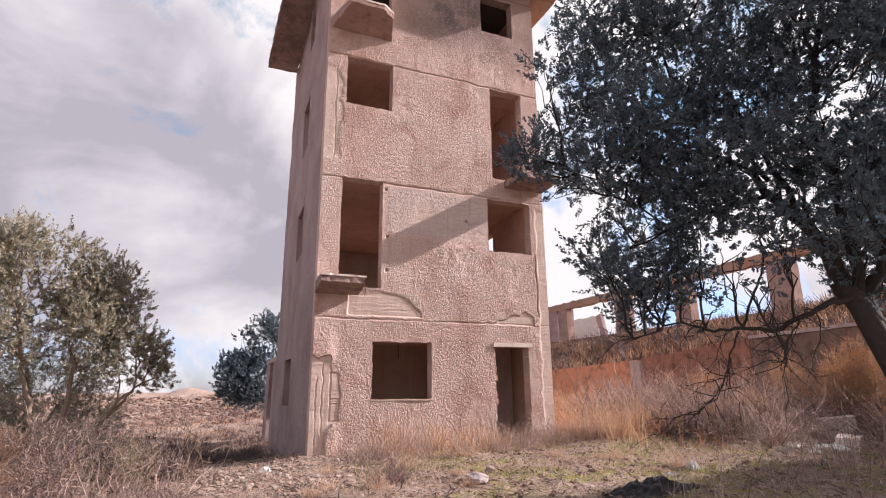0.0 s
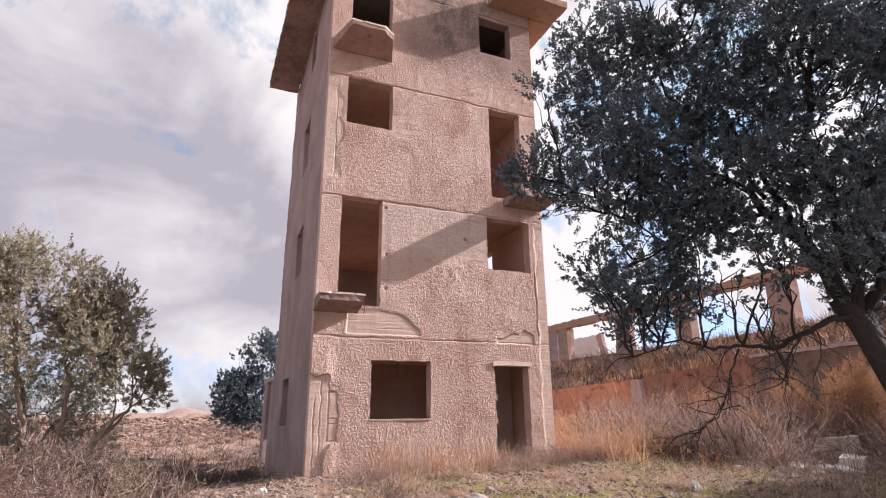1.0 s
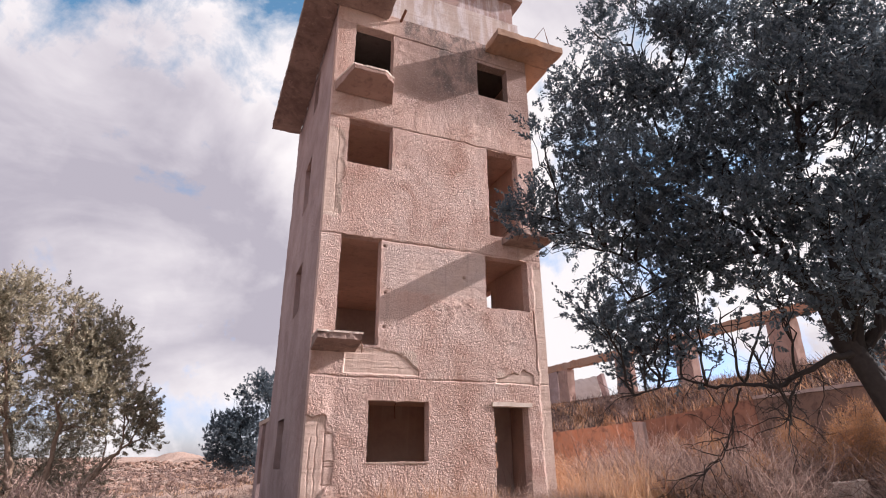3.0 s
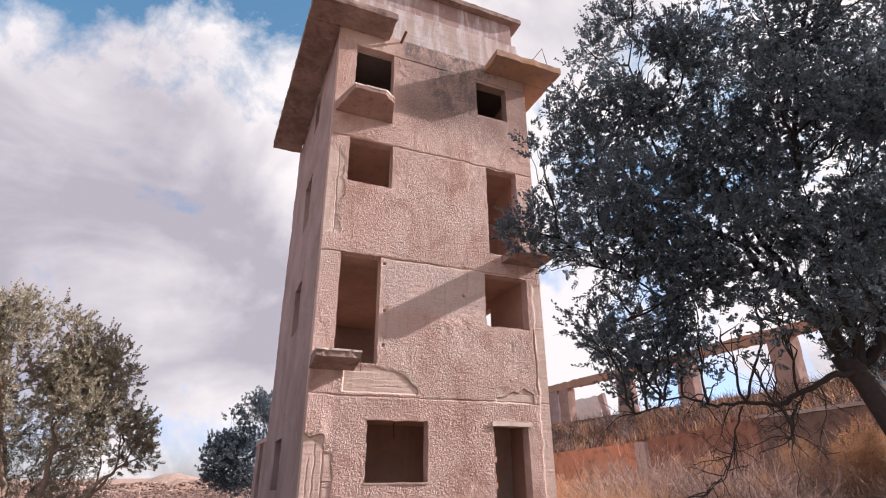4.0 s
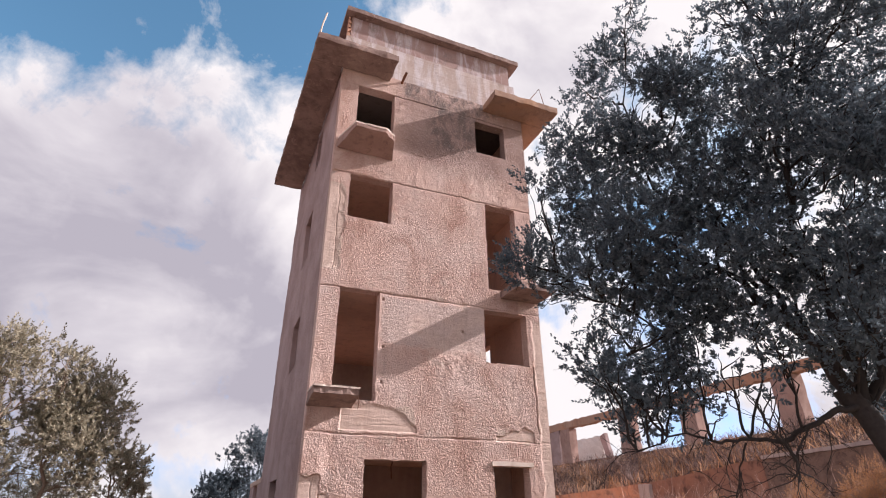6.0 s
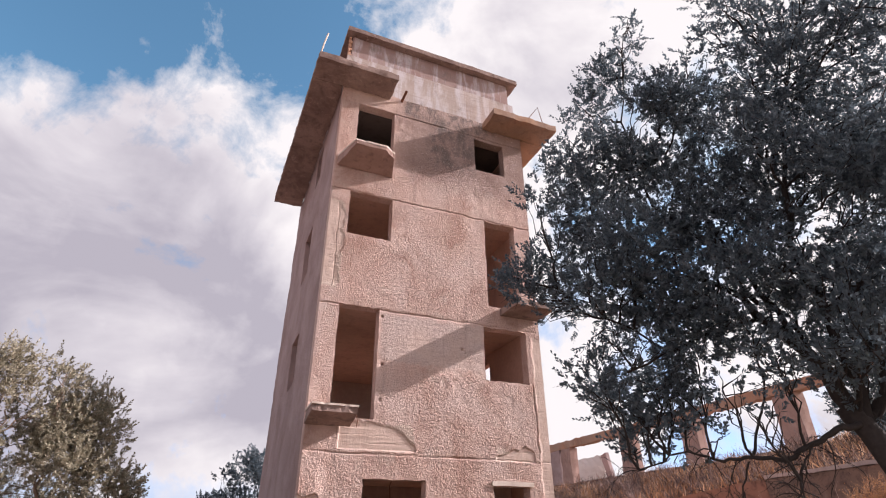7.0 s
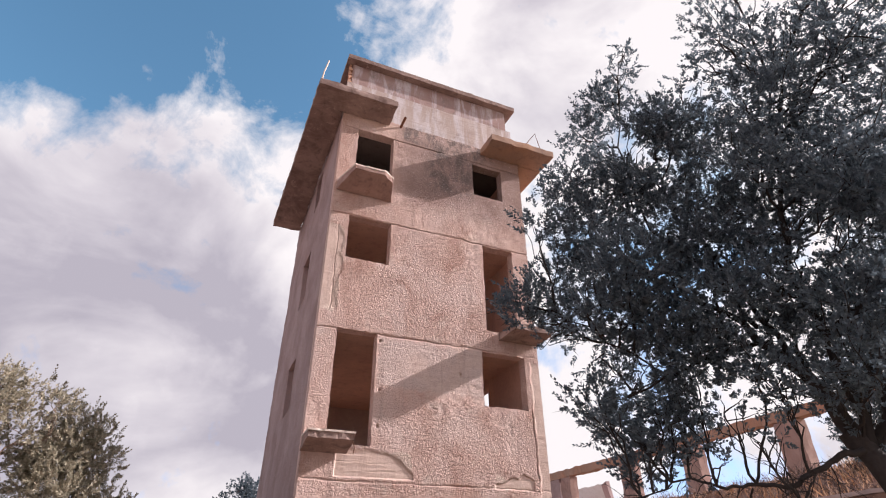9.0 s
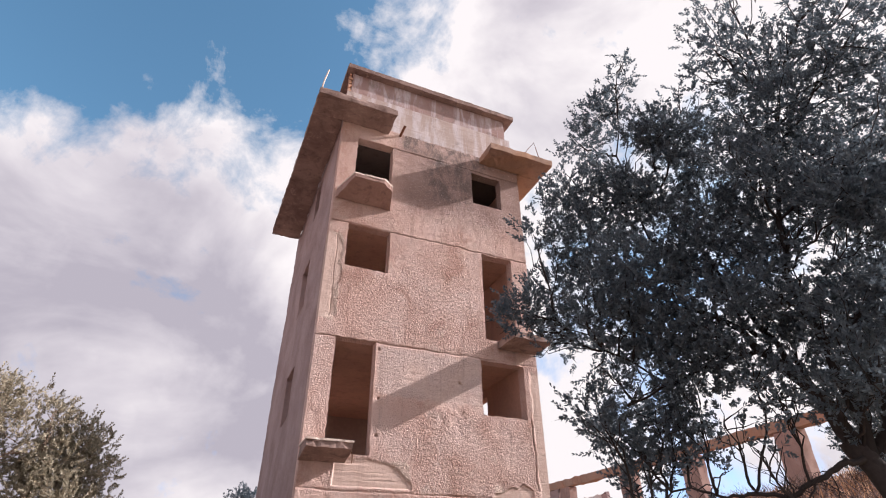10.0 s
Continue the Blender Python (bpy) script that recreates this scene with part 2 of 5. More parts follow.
BRICK = mat_stucco("old_brick", (0.44, 0.24, 0.16), (0.52, 0.33, 0.25), (0.28, 0.17, 0.13), 40.0, 0.5, 0.2)


def mat_ground():
    m, n = material("dry_earth")
    p = place(n)
    a = n.noise(p, 0.55, 6.0, 0.65, 0.5)
    b = n.noise(p, 7.0, 6.0, 0.7)
    col = n.mix(n.span(a, 0.40, 0.60), (0.31, 0.210, 0.170), (0.42, 0.310, 0.262))
    moss = n.noise(n.stretch(p, (1, 1, 1), (7.3, 2.1, 0)), 0.9, 6.0, 0.7, 0.6)
    yard = n.math("MULTIPLY", n.span(n.add("ShaderNodeSeparateXYZ", {"Vector": p}).outputs["Y"], 5.0, 1.0), n.span(n.add("ShaderNodeSeparateXYZ", {"Vector": p}).outputs["X"], -0.5, 2.0))
    col = n.mix(n.math("MULTIPLY", n.span(moss, 0.46, 0.55, 0.0, 0.85), yard), col, (0.27, 0.255, 0.065))
    col = n.mix(n.span(b, 0.52, 0.68, 0.0, 0.6), col, (0.55, 0.45, 0.38))
    col = n.mix(n.span(n.noise(p, 30.0, 5.0, 0.75), 0.54, 0.62, 0.0, 0.8), col, (0.10, 0.062, 0.045))
    finish(n, col, 1.0, n.math("ADD", b, n.noise(p, 45.0, 4.0, 0.7)), 0.9, 0.04, spec=0.1)
    return m


GROUND = mat_ground()


def mat_varied(name, dark, light, rough=0.85, scale=6.0, spec=0.25, translucent=0.0):
    """A colour that changes from piece to piece and over each piece."""
    m, n = material(name)
    g = n.add("ShaderNodeNewGeometry")
    col = n.mix(g.outputs["Random Per Island"], dark, light)
    grain = n.noise(g.outputs["Position"], scale, 4.0, 0.6)
    col = n.mix(n.span(grain, 0.3, 0.7, 0.0, 0.6), col, tuple(c * 0.6 for c in dark))
    shader = finish(n, col, rough, grain, 0.25, 0.01, spec=spec)
    if translucent:
        t = n.add("ShaderNodeBsdfTranslucent", {"Color": col})
        both = n.add("ShaderNodeMixShader", {0: translucent, 1: shader.outputs[0], 2: t.outputs[0]})
        out = [k for k in n.tree.nodes if k.bl_idname == "ShaderNodeOutputMaterial"][0]
        n.tree.links.new(both.outputs[0], out.inputs["Surface"])
    return m


LEAF = mat_varied("dark_olive_leaf", (0.082, 0.112, 0.138), (0.172, 0.220, 0.256), 0.48, 9.0, 0.55, 0.42)
LEAF_PALE = mat_varied("grey_olive_leaf", (0.27, 0.250, 0.182), (0.60, 0.535, 0.41), 0.5, 9.0, 0.5, 0.35)
# bark lowered in colour to take in the crown's shade on the trunk
BARK = mat_varied("olive_bark", (0.034, 0.030, 0.030), (0.055, 0.047, 0.046), 0.95, 22.0)
BARK_PALE = mat_varied("pale_bark", (0.22, 0.155, 0.115), (0.30, 0.22, 0.17), 0.95, 22.0)
STRAW = mat_varied("dry_grass", (0.46, 0.315, 0.235), (0.74, 0.575, 0.46), 0.8, 10.0, 0.2, 0.3)
ORANGE_STRAW = mat_varied("orange_dry_grass", (0.58, 0.33, 0.19), (0.86, 0.59, 0.40), 0.8, 10.0, 0.2, 0.3)
PINK_STRAW = mat_varied("pinkish_straw", (0.52, 0.335, 0.24), (0.82, 0.60, 0.46), 0.8, 10.0, 0.2, 0.3)
RUST_BRUSH = mat_varied("rust_brown_brush", (0.20, 0.10, 0.06), (0.68, 0.38, 0.22), 0.85, 10.0, 0.2, 0.2)
TWIG = mat_varied("dead_twig", (0.24, 0.165, 0.142), (0.62, 0.475, 0.415), 0.9, 14.0)
PINK_TWIG = mat_varied("pinkish_dead_twig", (0.22, 0.140, 0.122), (0.86, 0.66, 0.58), 0.9, 14.0, 0.2, 0.2)
RUST_LEAF = mat_varied("rust_orange_leaf", (0.52, 0.27, 0.13), (0.82, 0.50, 0.28), 0.85, 10.0, 0.2, 0.25)
PURPLE_BRUSH = mat_varied("purplish_brown_brush", (0.11, 0.072, 0.068), (0.44, 0.315, 0.285), 0.85, 10.0, 0.2, 0.15)
FIELD_STRAW = mat_varied("field_grass", (0.32, 0.21, 0.165), (0.56, 0.40, 0.32), 0.8, 10.0, 0.2, 0.2)
# darker copy of the twig colour, with shade in and under brush put in
DARK_TWIG = mat_varied("dark_dead_twig", (0.060, 0.042, 0.040), (0.20, 0.145, 0.13), 0.9, 14.0)
MOSS_GRASS = mat_varied("yellow_green_grass", (0.20, 0.175, 0.055), (0.46, 0.41, 0.17), 0.8, 10.0, 0.2, 0.3)
DRY_LEAF = mat_varied("dull_tan_leaf", (0.20, 0.16, 0.10), (0.46, 0.37, 0.26), 0.85, 10.0, 0.2, 0.2)
STONE = mat_varied("pale_rubble", (0.26, 0.19, 0.15), (0.52, 0.43, 0.37), 0.95, 20.0)
RED_RUBBLE = mat_varied("red_rubble", (0.20, 0.12, 0.092), (0.36, 0.245, 0.20), 0.95, 3.0)
RUST = mat_varied("rusty_iron", (0.16, 0.07, 0.045), (0.22, 0.10, 0.06), 0.8, 40.0)
SHEETING = mat_varied("black_plastic_sheet", (0.012, 0.012, 0.015), (0.022, 0.022, 0.026), 0.65, 12.0, 0.25)
WHITE_LITTER = mat_varied("white_litter", (0.62, 0.60, 0.58), (0.82, 0.80, 0.78), 0.6, 20.0)


# ---- mesh helpers ----
def lattice_noise(x, y, seed=0):
    """Smooth value noise on a unit lattice, about -1 to 1."""
    x, y = np.asarray(x, float), np.asarray(y, float)
    xi, yi = np.floor(x).astype(np.int64), np.floor(y).astype(np.int64)
    fx, fy = x - xi, y - yi
    ux, uy = fx * fx * (3 - 2 * fx), fy * fy * (3 - 2 * fy)

    def h(i, j):
        v = (i * 374761393 + j * 668265263 + seed * 974634551) & 0xFFFFFFFF
        v = ((v ^ (v >> 13)) * 1274126177) & 0xFFFFFFFF
        return ((v ^ (v >> 16)) & 0xFFFF) / 32767.5 - 1

    a = h(xi, yi) * (1 - ux) + h(xi + 1, yi) * ux
    b = h(xi, yi + 1) * (1 - ux) + h(xi + 1, yi + 1) * ux
    return a * (1 - uy) + b * uy


def smoothstep(lo, hi, v):
    t = np.clip((np.asarray(v, float) - lo) / (hi - lo), 0, 1)
    return t * t * (3 - 2 * t)


class Soup:
    """Vertices and faces gathered with numpy, then made into one mesh."""

    def __init__(self):
        self.v, self.f, self.n = [], [], 0

    def add(self, verts, faces):
        verts = np.asarray(verts, float).reshape(-1, 3)
        self.v.append(verts)
        self.f.append(np.asarray(faces, int) + self.n)
        self.n += len(verts)

    def tube(self, points, radii, sides=6, rough=0.0, rng=None):
        pts = np.asarray(points, float)
        radii = np.asarray(radii, float)
        tang = np.gradient(pts, axis=0)
        tang /= np.linalg.norm(tang, axis=1)[:, None] + 1e-9
        ref = np.array([0.31, 0.17, 0.93]) if abs(tang[0][2]) < 0.8 else np.array([0.93, 0.21, 0.1])
        side = np.cross(tang, ref)
        side /= np.linalg.norm(side, axis=1)[:, None] + 1e-9
        up = np.cross(side, tang)
        ang = np.linspace(0, 2 * np.pi, sides, endpoint=False)
        r = radii[:, None] * np.ones((1, sides))
        if rough and rng is not None:
            r = r * (1 + rough * (rng.random((len(pts), sides)) - 0.5))
        ring = pts[:, None, :] + r[:, :, None] * (np.cos(ang)[None, :, None] * side[:, None, :] + np.sin(ang)[None, :, None] * up[:, None, :])
        k = np.arange(len(pts) - 1)[:, None] * sides
        j = np.arange(sides)[None, :]
        quads = np.stack([k + j, k + (j + 1) % sides, k + sides + (j + 1) % sides, k + sides + j], -1).reshape(-1, 4)
        self.add(ring.reshape(-1, 3), quads)

    def blades(self, base, lean, width, parts=1):
        """Tapering strips from base along lean, bending over towards the tip."""
        base, lean = np.asarray(base, float), np.asarray(lean, float)
        n = len(base)
        rng = np.random.default_rng(n)
        a = rng.random(n) * 2 * np.pi
        side = np.stack([np.cos(a), np.sin(a), np.zeros(n)], -1) * np.asarray(width, float).reshape(-1, 1)
        mid = base + lean * 0.55 + np.array([0, 0, 0.06]) * np.linalg.norm(lean, axis=1)[:, None]
        v = np.stack([base - side, base + side, mid + side * 0.7, mid - side * 0.7, base + lean], 1)
        k = np.arange(n)[:, None] * 5
        tri = np.concatenate([k + np.array([[0, 1, 2, 3]]), k + np.array([[3, 2, 4, 4]])])
        self.add(v.reshape(-1, 3), tri)

    def leaves(self, centre, axis, length, width, rng):
        """Narrow folded leaves, four corners each."""
        centre, axis = np.asarray(centre, float), np.asarray(axis, float)
        n = len(centre)
        axis = axis / (np.linalg.norm(axis, axis=1)[:, None] + 1e-9)
        other = rng.normal(size=(n, 3))
        side = np.cross(axis, other)
        side /= np.linalg.norm(side, axis=1)[:, None] + 1e-9
        fold = np.cross(side, axis) * 0.25
        ln = (length * (0.7 + 0.6 * rng.random(n)))[:, None]
        wd = (width * (0.7 + 0.6 * rng.random(n)))[:, None]
        v = np.stack([centre, centre + axis * ln * 0.5 + side * wd + fold * wd, centre + axis * ln, centre + axis * ln * 0.5 - side * wd + fold * wd], 1)
        self.add(v.reshape(-1, 3), np.arange(n * 4).reshape(n, 4))

    def mesh(self, name, mat, smooth=False):
        me = bpy.data.meshes.new(name)
        if self.v:
            v = np.concatenate(self.v)
            faces = []
            for f in self.f:
                for q in f.tolist():
                    faces.append(q[:3] if len(q) == 4 and q[2] == q[3] else q)
            me.from_pydata(v.tolist(), [], faces)
        me.materials.append(mat)
        if smooth:
            me.polygons.foreach_set("use_smooth", np.ones(len(me.polygons), bool))
        me.update()
        return me


def part(name, data, parent, mat=None, label=""):
    """Links a mesh, a bmesh or a Soup as one mesh object under a thing."""
    if isinstance(data, Soup):
        data = data.mesh(name, mat, mat in (BARK, BARK_PALE))
    elif isinstance(data, bmesh.types.BMesh):
        me = bpy.data.meshes.new(name)
        data.to_mesh(me)
        data.free()
        me.materials.append(mat)
        data = me
    ob = new(name, data)
    ob.parent = parent
    return tagged(ob, label)


def thing(name, label, category, at=(0, 0, 0), group="", kind=""):
    ob = new(name)
    ob.location = at
    return tagged(ob, label, category, group, kind)


def solid(name, data, mat, label, category="", group="", kind="", smooth=False):
    """A top-level thing that is one mesh."""
    if isinstance(data, Soup):
        me = data.mesh(name, mat, smooth)
    else:
        me = bpy.data.meshes.new(name)
        data.to_mesh(me)
        data.free()
        me.materials.append(mat)
    return tagged(new(name, me), label, category, group, kind)


def block(x0, x1, y0, y1, z0, z1, cut=0.25, wear=0.012, seed=1, bevel=0.012):
    """A box with cut-up faces and worn, uneven edges."""
    def line(a, b):
        return np.linspace(a, b, max(2, int(round((b - a) / cut)) + 1))
    bm = bmesh.new()
    xs, ys, zs = line(x0, x1), line(y0, y1), line(z0, z1)
    made = {}

    def vert(i, j, k):
        key = (i, j, k)
        if key not in made:
            c = Vector((xs[i], ys[j], zs[k]))
            d = noise.noise_vector(c * 3.1 + Vector((seed * 7.7, 0, 0))) * wear + noise.noise_vector(c * 11.0 + Vector((0, seed * 3.3, 0))) * wear * 0.6
            edge = (i in (0, len(xs) - 1)) + (j in (0, len(ys) - 1)) + (k in (0, len(zs) - 1))
            if edge >= 2:
                mid = Vector(((x0 + x1) / 2, (y0 + y1) / 2, (z0 + z1) / 2))
                pull = abs(noise.noise(c * 6.0 + Vector((0, 0, seed * 1.9)))) * wear * 1.5
                d += (mid - c).normalized() * pull
            made[key] = bm.verts.new(c + d)
        return made[key]

    nx, ny, nz = len(xs) - 1, len(ys) - 1, len(zs) - 1
    for i in range(nx):
        for j in range(ny):
            bm.faces.new([vert(i, j, 0), vert(i, j + 1, 0), vert(i + 1, j + 1, 0), vert(i + 1, j, 0)])
            bm.faces.new([vert(i, j, nz), vert(i + 1, j, nz), vert(i + 1, j + 1, nz), vert(i, j + 1, nz)])
    for i in range(nx):
        for k in range(nz):
            bm.faces.new([vert(i, 0, k), vert(i + 1, 0, k), vert(i + 1, 0, k + 1), vert(i, 0, k + 1)])
            bm.faces.new([vert(i, ny, k), vert(i, ny, k + 1), vert(i + 1, ny, k + 1), vert(i + 1, ny, k)])
    for j in range(ny):
        for k in range(nz):
            bm.faces.new([vert(0, j, k), vert(0, j, k + 1), vert(0, j + 1, k + 1), vert(0, j + 1, k)])
            bm.faces.new([vert(nx, j, k), vert(nx, j + 1, k), vert(nx, j + 1, k + 1), vert(nx, j, k + 1)])
    if bevel:
        sharp = [e for e in bm.edges if len(e.link_faces) == 2 and e.calc_face_angle() > 1.0]
        bmesh.ops.bevel(bm, geom=sharp, offset=bevel, segments=1, affect="EDGES")
    return bm


def wall_panel(u_len, v0, v1, openings, thick, step, relief, to_world, chip=0.0, seed=0):
    """A wall with real openings. relief(u, v) pushes the outer face out; to_world(u, v, depth) lays it in place."""
    def cuts(lo, hi, marks):
        marks = sorted({lo, hi, *[m for m in marks if lo < m < hi]})
        out = []
        for a, b in zip(marks, marks[1:]):
            out.extend(np.linspace(a, b, max(1, int(round((b - a) / step))) + 1)[:-1])
        return np.array(out + [hi])
    us = cuts(0.0, u_len, [o[k] for o in openings for k in (0, 1)])
    vs = cuts(v0, v1, [o[k] for o in openings for k in (2, 3)])
    U, V = np.meshgrid(us, vs, indexing="ij")
    nu, nv = len(us), len(vs)
    inside = (U > 1e-6) & (U < u_len - 1e-6)
    JU = U + chip * (lattice_noise(U * 9, V * 9, seed + 5) + 0.6 * lattice_noise(U * 23, V * 23, seed + 6)) * inside
    JV = V + chip * (lattice_noise(U * 9, V * 9, seed + 7) + 0.6 * lattice_noise(U * 23, V * 23, seed + 8))
    out = to_world(JU, JV, -relief(U, V))
    soup = Soup()
    ids = np.arange(nu * nv).reshape(nu, nv)
    cu, cv = (us[:-1] + us[1:]) / 2, (vs[:-1] + vs[1:]) / 2
    CU, CV = np.meshgrid(cu, cv, indexing="ij")
    keep = np.ones(CU.shape, bool)
    for a, b, c, d in openings:
        keep &= ~((CU > a) & (CU < b) & (CV > c) & (CV < d))
    quads = np.stack([ids[:-1, :-1], ids[1:, :-1], ids[1:, 1:], ids[:-1, 1:]], -1)[keep]
    soup.add(out.reshape(-1, 3), quads)

    def strip(ui, vi):
        """From a run of the outer grid straight back to the inner face."""
        outer = out[ui, vi]
        back = to_world(U[ui, vi], V[ui, vi], np.full(len(outer), thick))
        k = np.arange(len(outer) - 1)
        m = len(outer)
        soup.add(np.concatenate([outer, back]), np.stack([k, k + 1, k + 1 + m, k + m], -1))
    for a, b, c, d in openings:
        i0, i1 = np.argmin(abs(us - a)), np.argmin(abs(us - b))
        j0, j1 = np.argmin(abs(vs - c)), np.argmin(abs(vs - d))
        ii, jj = np.arange(i0, i1 + 1), np.arange(j0, j1 + 1)
        strip(ii, np.full(len(ii), j0)), strip(ii, np.full(len(ii), j1))
        strip(np.full(len(jj), i0), jj), strip(np.full(len(jj), i1), jj)
    ii, jj = np.arange(nu), np.arange(nv)
    strip(ii, np.full(nu, 0)), strip(ii, np.full(nu, nv - 1)), strip(np.full(nv, 0), jj), strip(np.full(nv, nu - 1), jj)
    # the inner face, in large cells
    iu = np.array(sorted({0.0, u_len, *[o[k] for o in openings for k in (0, 1)]}))
    iv = np.array(sorted({v0, v1, *[max(v0, o[k]) for o in openings for k in (2, 3)]}))
    for a, b in zip(iu, iu[1:]):
        for c, d in zip(iv, iv[1:]):
            if any(o[0] <= a + 1e-6 and b <= o[1] + 1e-6 and o[2] <= c + 1e-6 and d <= o[3] + 1e-6 for o in openings):
                continue
            soup.add(to_world(np.array([a, b, b, a]), np.array([c, c, d, d]), np.full(4, thick)), [[3, 2, 1, 0]])
    me = soup.mesh("panel", FRONT)
    bm = bmesh.new()
    bm.from_mesh(me)
    bpy.data.meshes.remove(me)
    bmesh.ops.remove_doubles(bm, verts=bm.verts, dist=0.0005)
    return bm


# ---- the ground, one sheet to the horizon ----
WALL_X = 11.5


def wall_top(y):
    """Height of the retaining wall's top, which climbs towards the camera's side."""
    return np.interp(y, [-13, -2.25, 0.57, 4.17, 9.1, 25], [2.6, 2.36, 2.30, 2.0, 1.84, 1.8])


def ground_z(x, y):
    x, y = np.asarray(x, float), np.asarray(y, float)
    z = 0.035 * np.clip(x, -4, 8) - 0.06
    z = z - 0.42 * smoothstep(-5.6, -9.0, y)
    z = z + 0.05 * lattice_noise(x * 0.8, y * 0.8, 1) + 0.022 * lattice_noise(x * 2.7, y * 2.7, 2) + 0.012 * lattice_noise(x * 7, y * 7, 3)
    z = z - 0.42 * smoothstep(0.3, 4.0, y) * smoothstep(2.5, -0.3, x) * smoothstep(26, 13, y)
    # rubble field and rise behind, on the open side
    far = smoothstep(22, 44, y) * smoothstep(14, 2, x)
    z = z + far * (0.70 + 0.42 * lattice_noise(x * 0.33, y * 0.12, 4) + 0.16 * lattice_noise(x * 0.9, y * 0.35, 5))
    z = z - 3.0 * smoothstep(60, 200, np.hypot(x, y)) + 5.6 * np.exp(-(((x + 12) / 13) ** 2 + ((y - 300) / 70) ** 2))
    # terrace behind the retaining wall, rising to the ruin
    terrace = wall_top(y) - 0.06 + 0.16 * np.clip(x - 11.8, 0, 2.0) + 1.72 * smoothstep(12.5, 20.8, x) + 0.10 * lattice_noise(x * 0.9, y * 0.9, 6) * smoothstep(11.8, 13, x)
    on = smoothstep(WALL_X - 0.02, WALL_X + 0.10, x) * smoothstep(-40, -16, y) * smoothstep(120, 60, y)
    return z * (1 - on) + terrace * on


def ground_sheet():
    def line(lo, hi, step, reach):
        inner = np.arange(lo, hi + step / 2, step)
        grow = np.cumsum(step * 1.13 ** np.arange(1, 70))
        grow = grow[grow < reach]
        return np.concatenate([lo - grow[::-1], inner, hi + grow])
    xs, ys = line(-11, 13, 0.11, 2600), line(-10, 16, 0.11, 2600)
    X, Y = np.meshgrid(xs, ys, indexing="ij")
    s = Soup()
    ids = np.arange(X.size).reshape(X.shape)
    s.add(np.stack([X, Y, ground_z(X, Y)], -1), np.stack([ids[:-1, :-1], ids[1:, :-1], ids[1:, 1:], ids[:-1, 1:]], -1).reshape(-1, 4))
    return solid("ground", s, GROUND, "dry reddish earth with patches of moss and litter", "ground", kind="structure", smooth=True)


ground_sheet()

# ---- the tower ----
TW, TD, TOP = 5.13, 6.3, 11.3
FRONT_OPENINGS = [
    (1.12, 2.33, 0.92, 2.00),    # ground-floor window
    (3.75, 4.56, -0.25, 1.95),   # ground-floor doorway
    (0.41, 1.26, 3.03, 5.27),    # first-floor balcony doorway
    (3.68, 4.76, 4.02, 5.22),    # first-floor window
    (0.42, 1.43, 6.94, 8.06),    # second-floor window
    (3.83, 4.67, 5.74, 8.03),    # second-floor balcony doorway
    (0.44, 1.38, 8.98, 10.74),   # third-floor balcony doorway
    (3.65, 4.53, 9.60, 10.62),   # third-floor window
]
LEFT_OPENINGS = [(3.05, 4.25, 0.74, 1.83), (2.35, 3.40, 4.18, 5.38), (2.45, 3.45, 7.0, 8.4), (2.3, 3.0, 9.9, 11.0)]
# ground- and second-floor openings are assumed, added to light those rooms
RIGHT_OPENINGS = [(3.5, 5.0, 0.6, 1.95), (2.08, 4.2, 3.95, 5.12), (2.08, 4.2, 6.85, 7.95)]


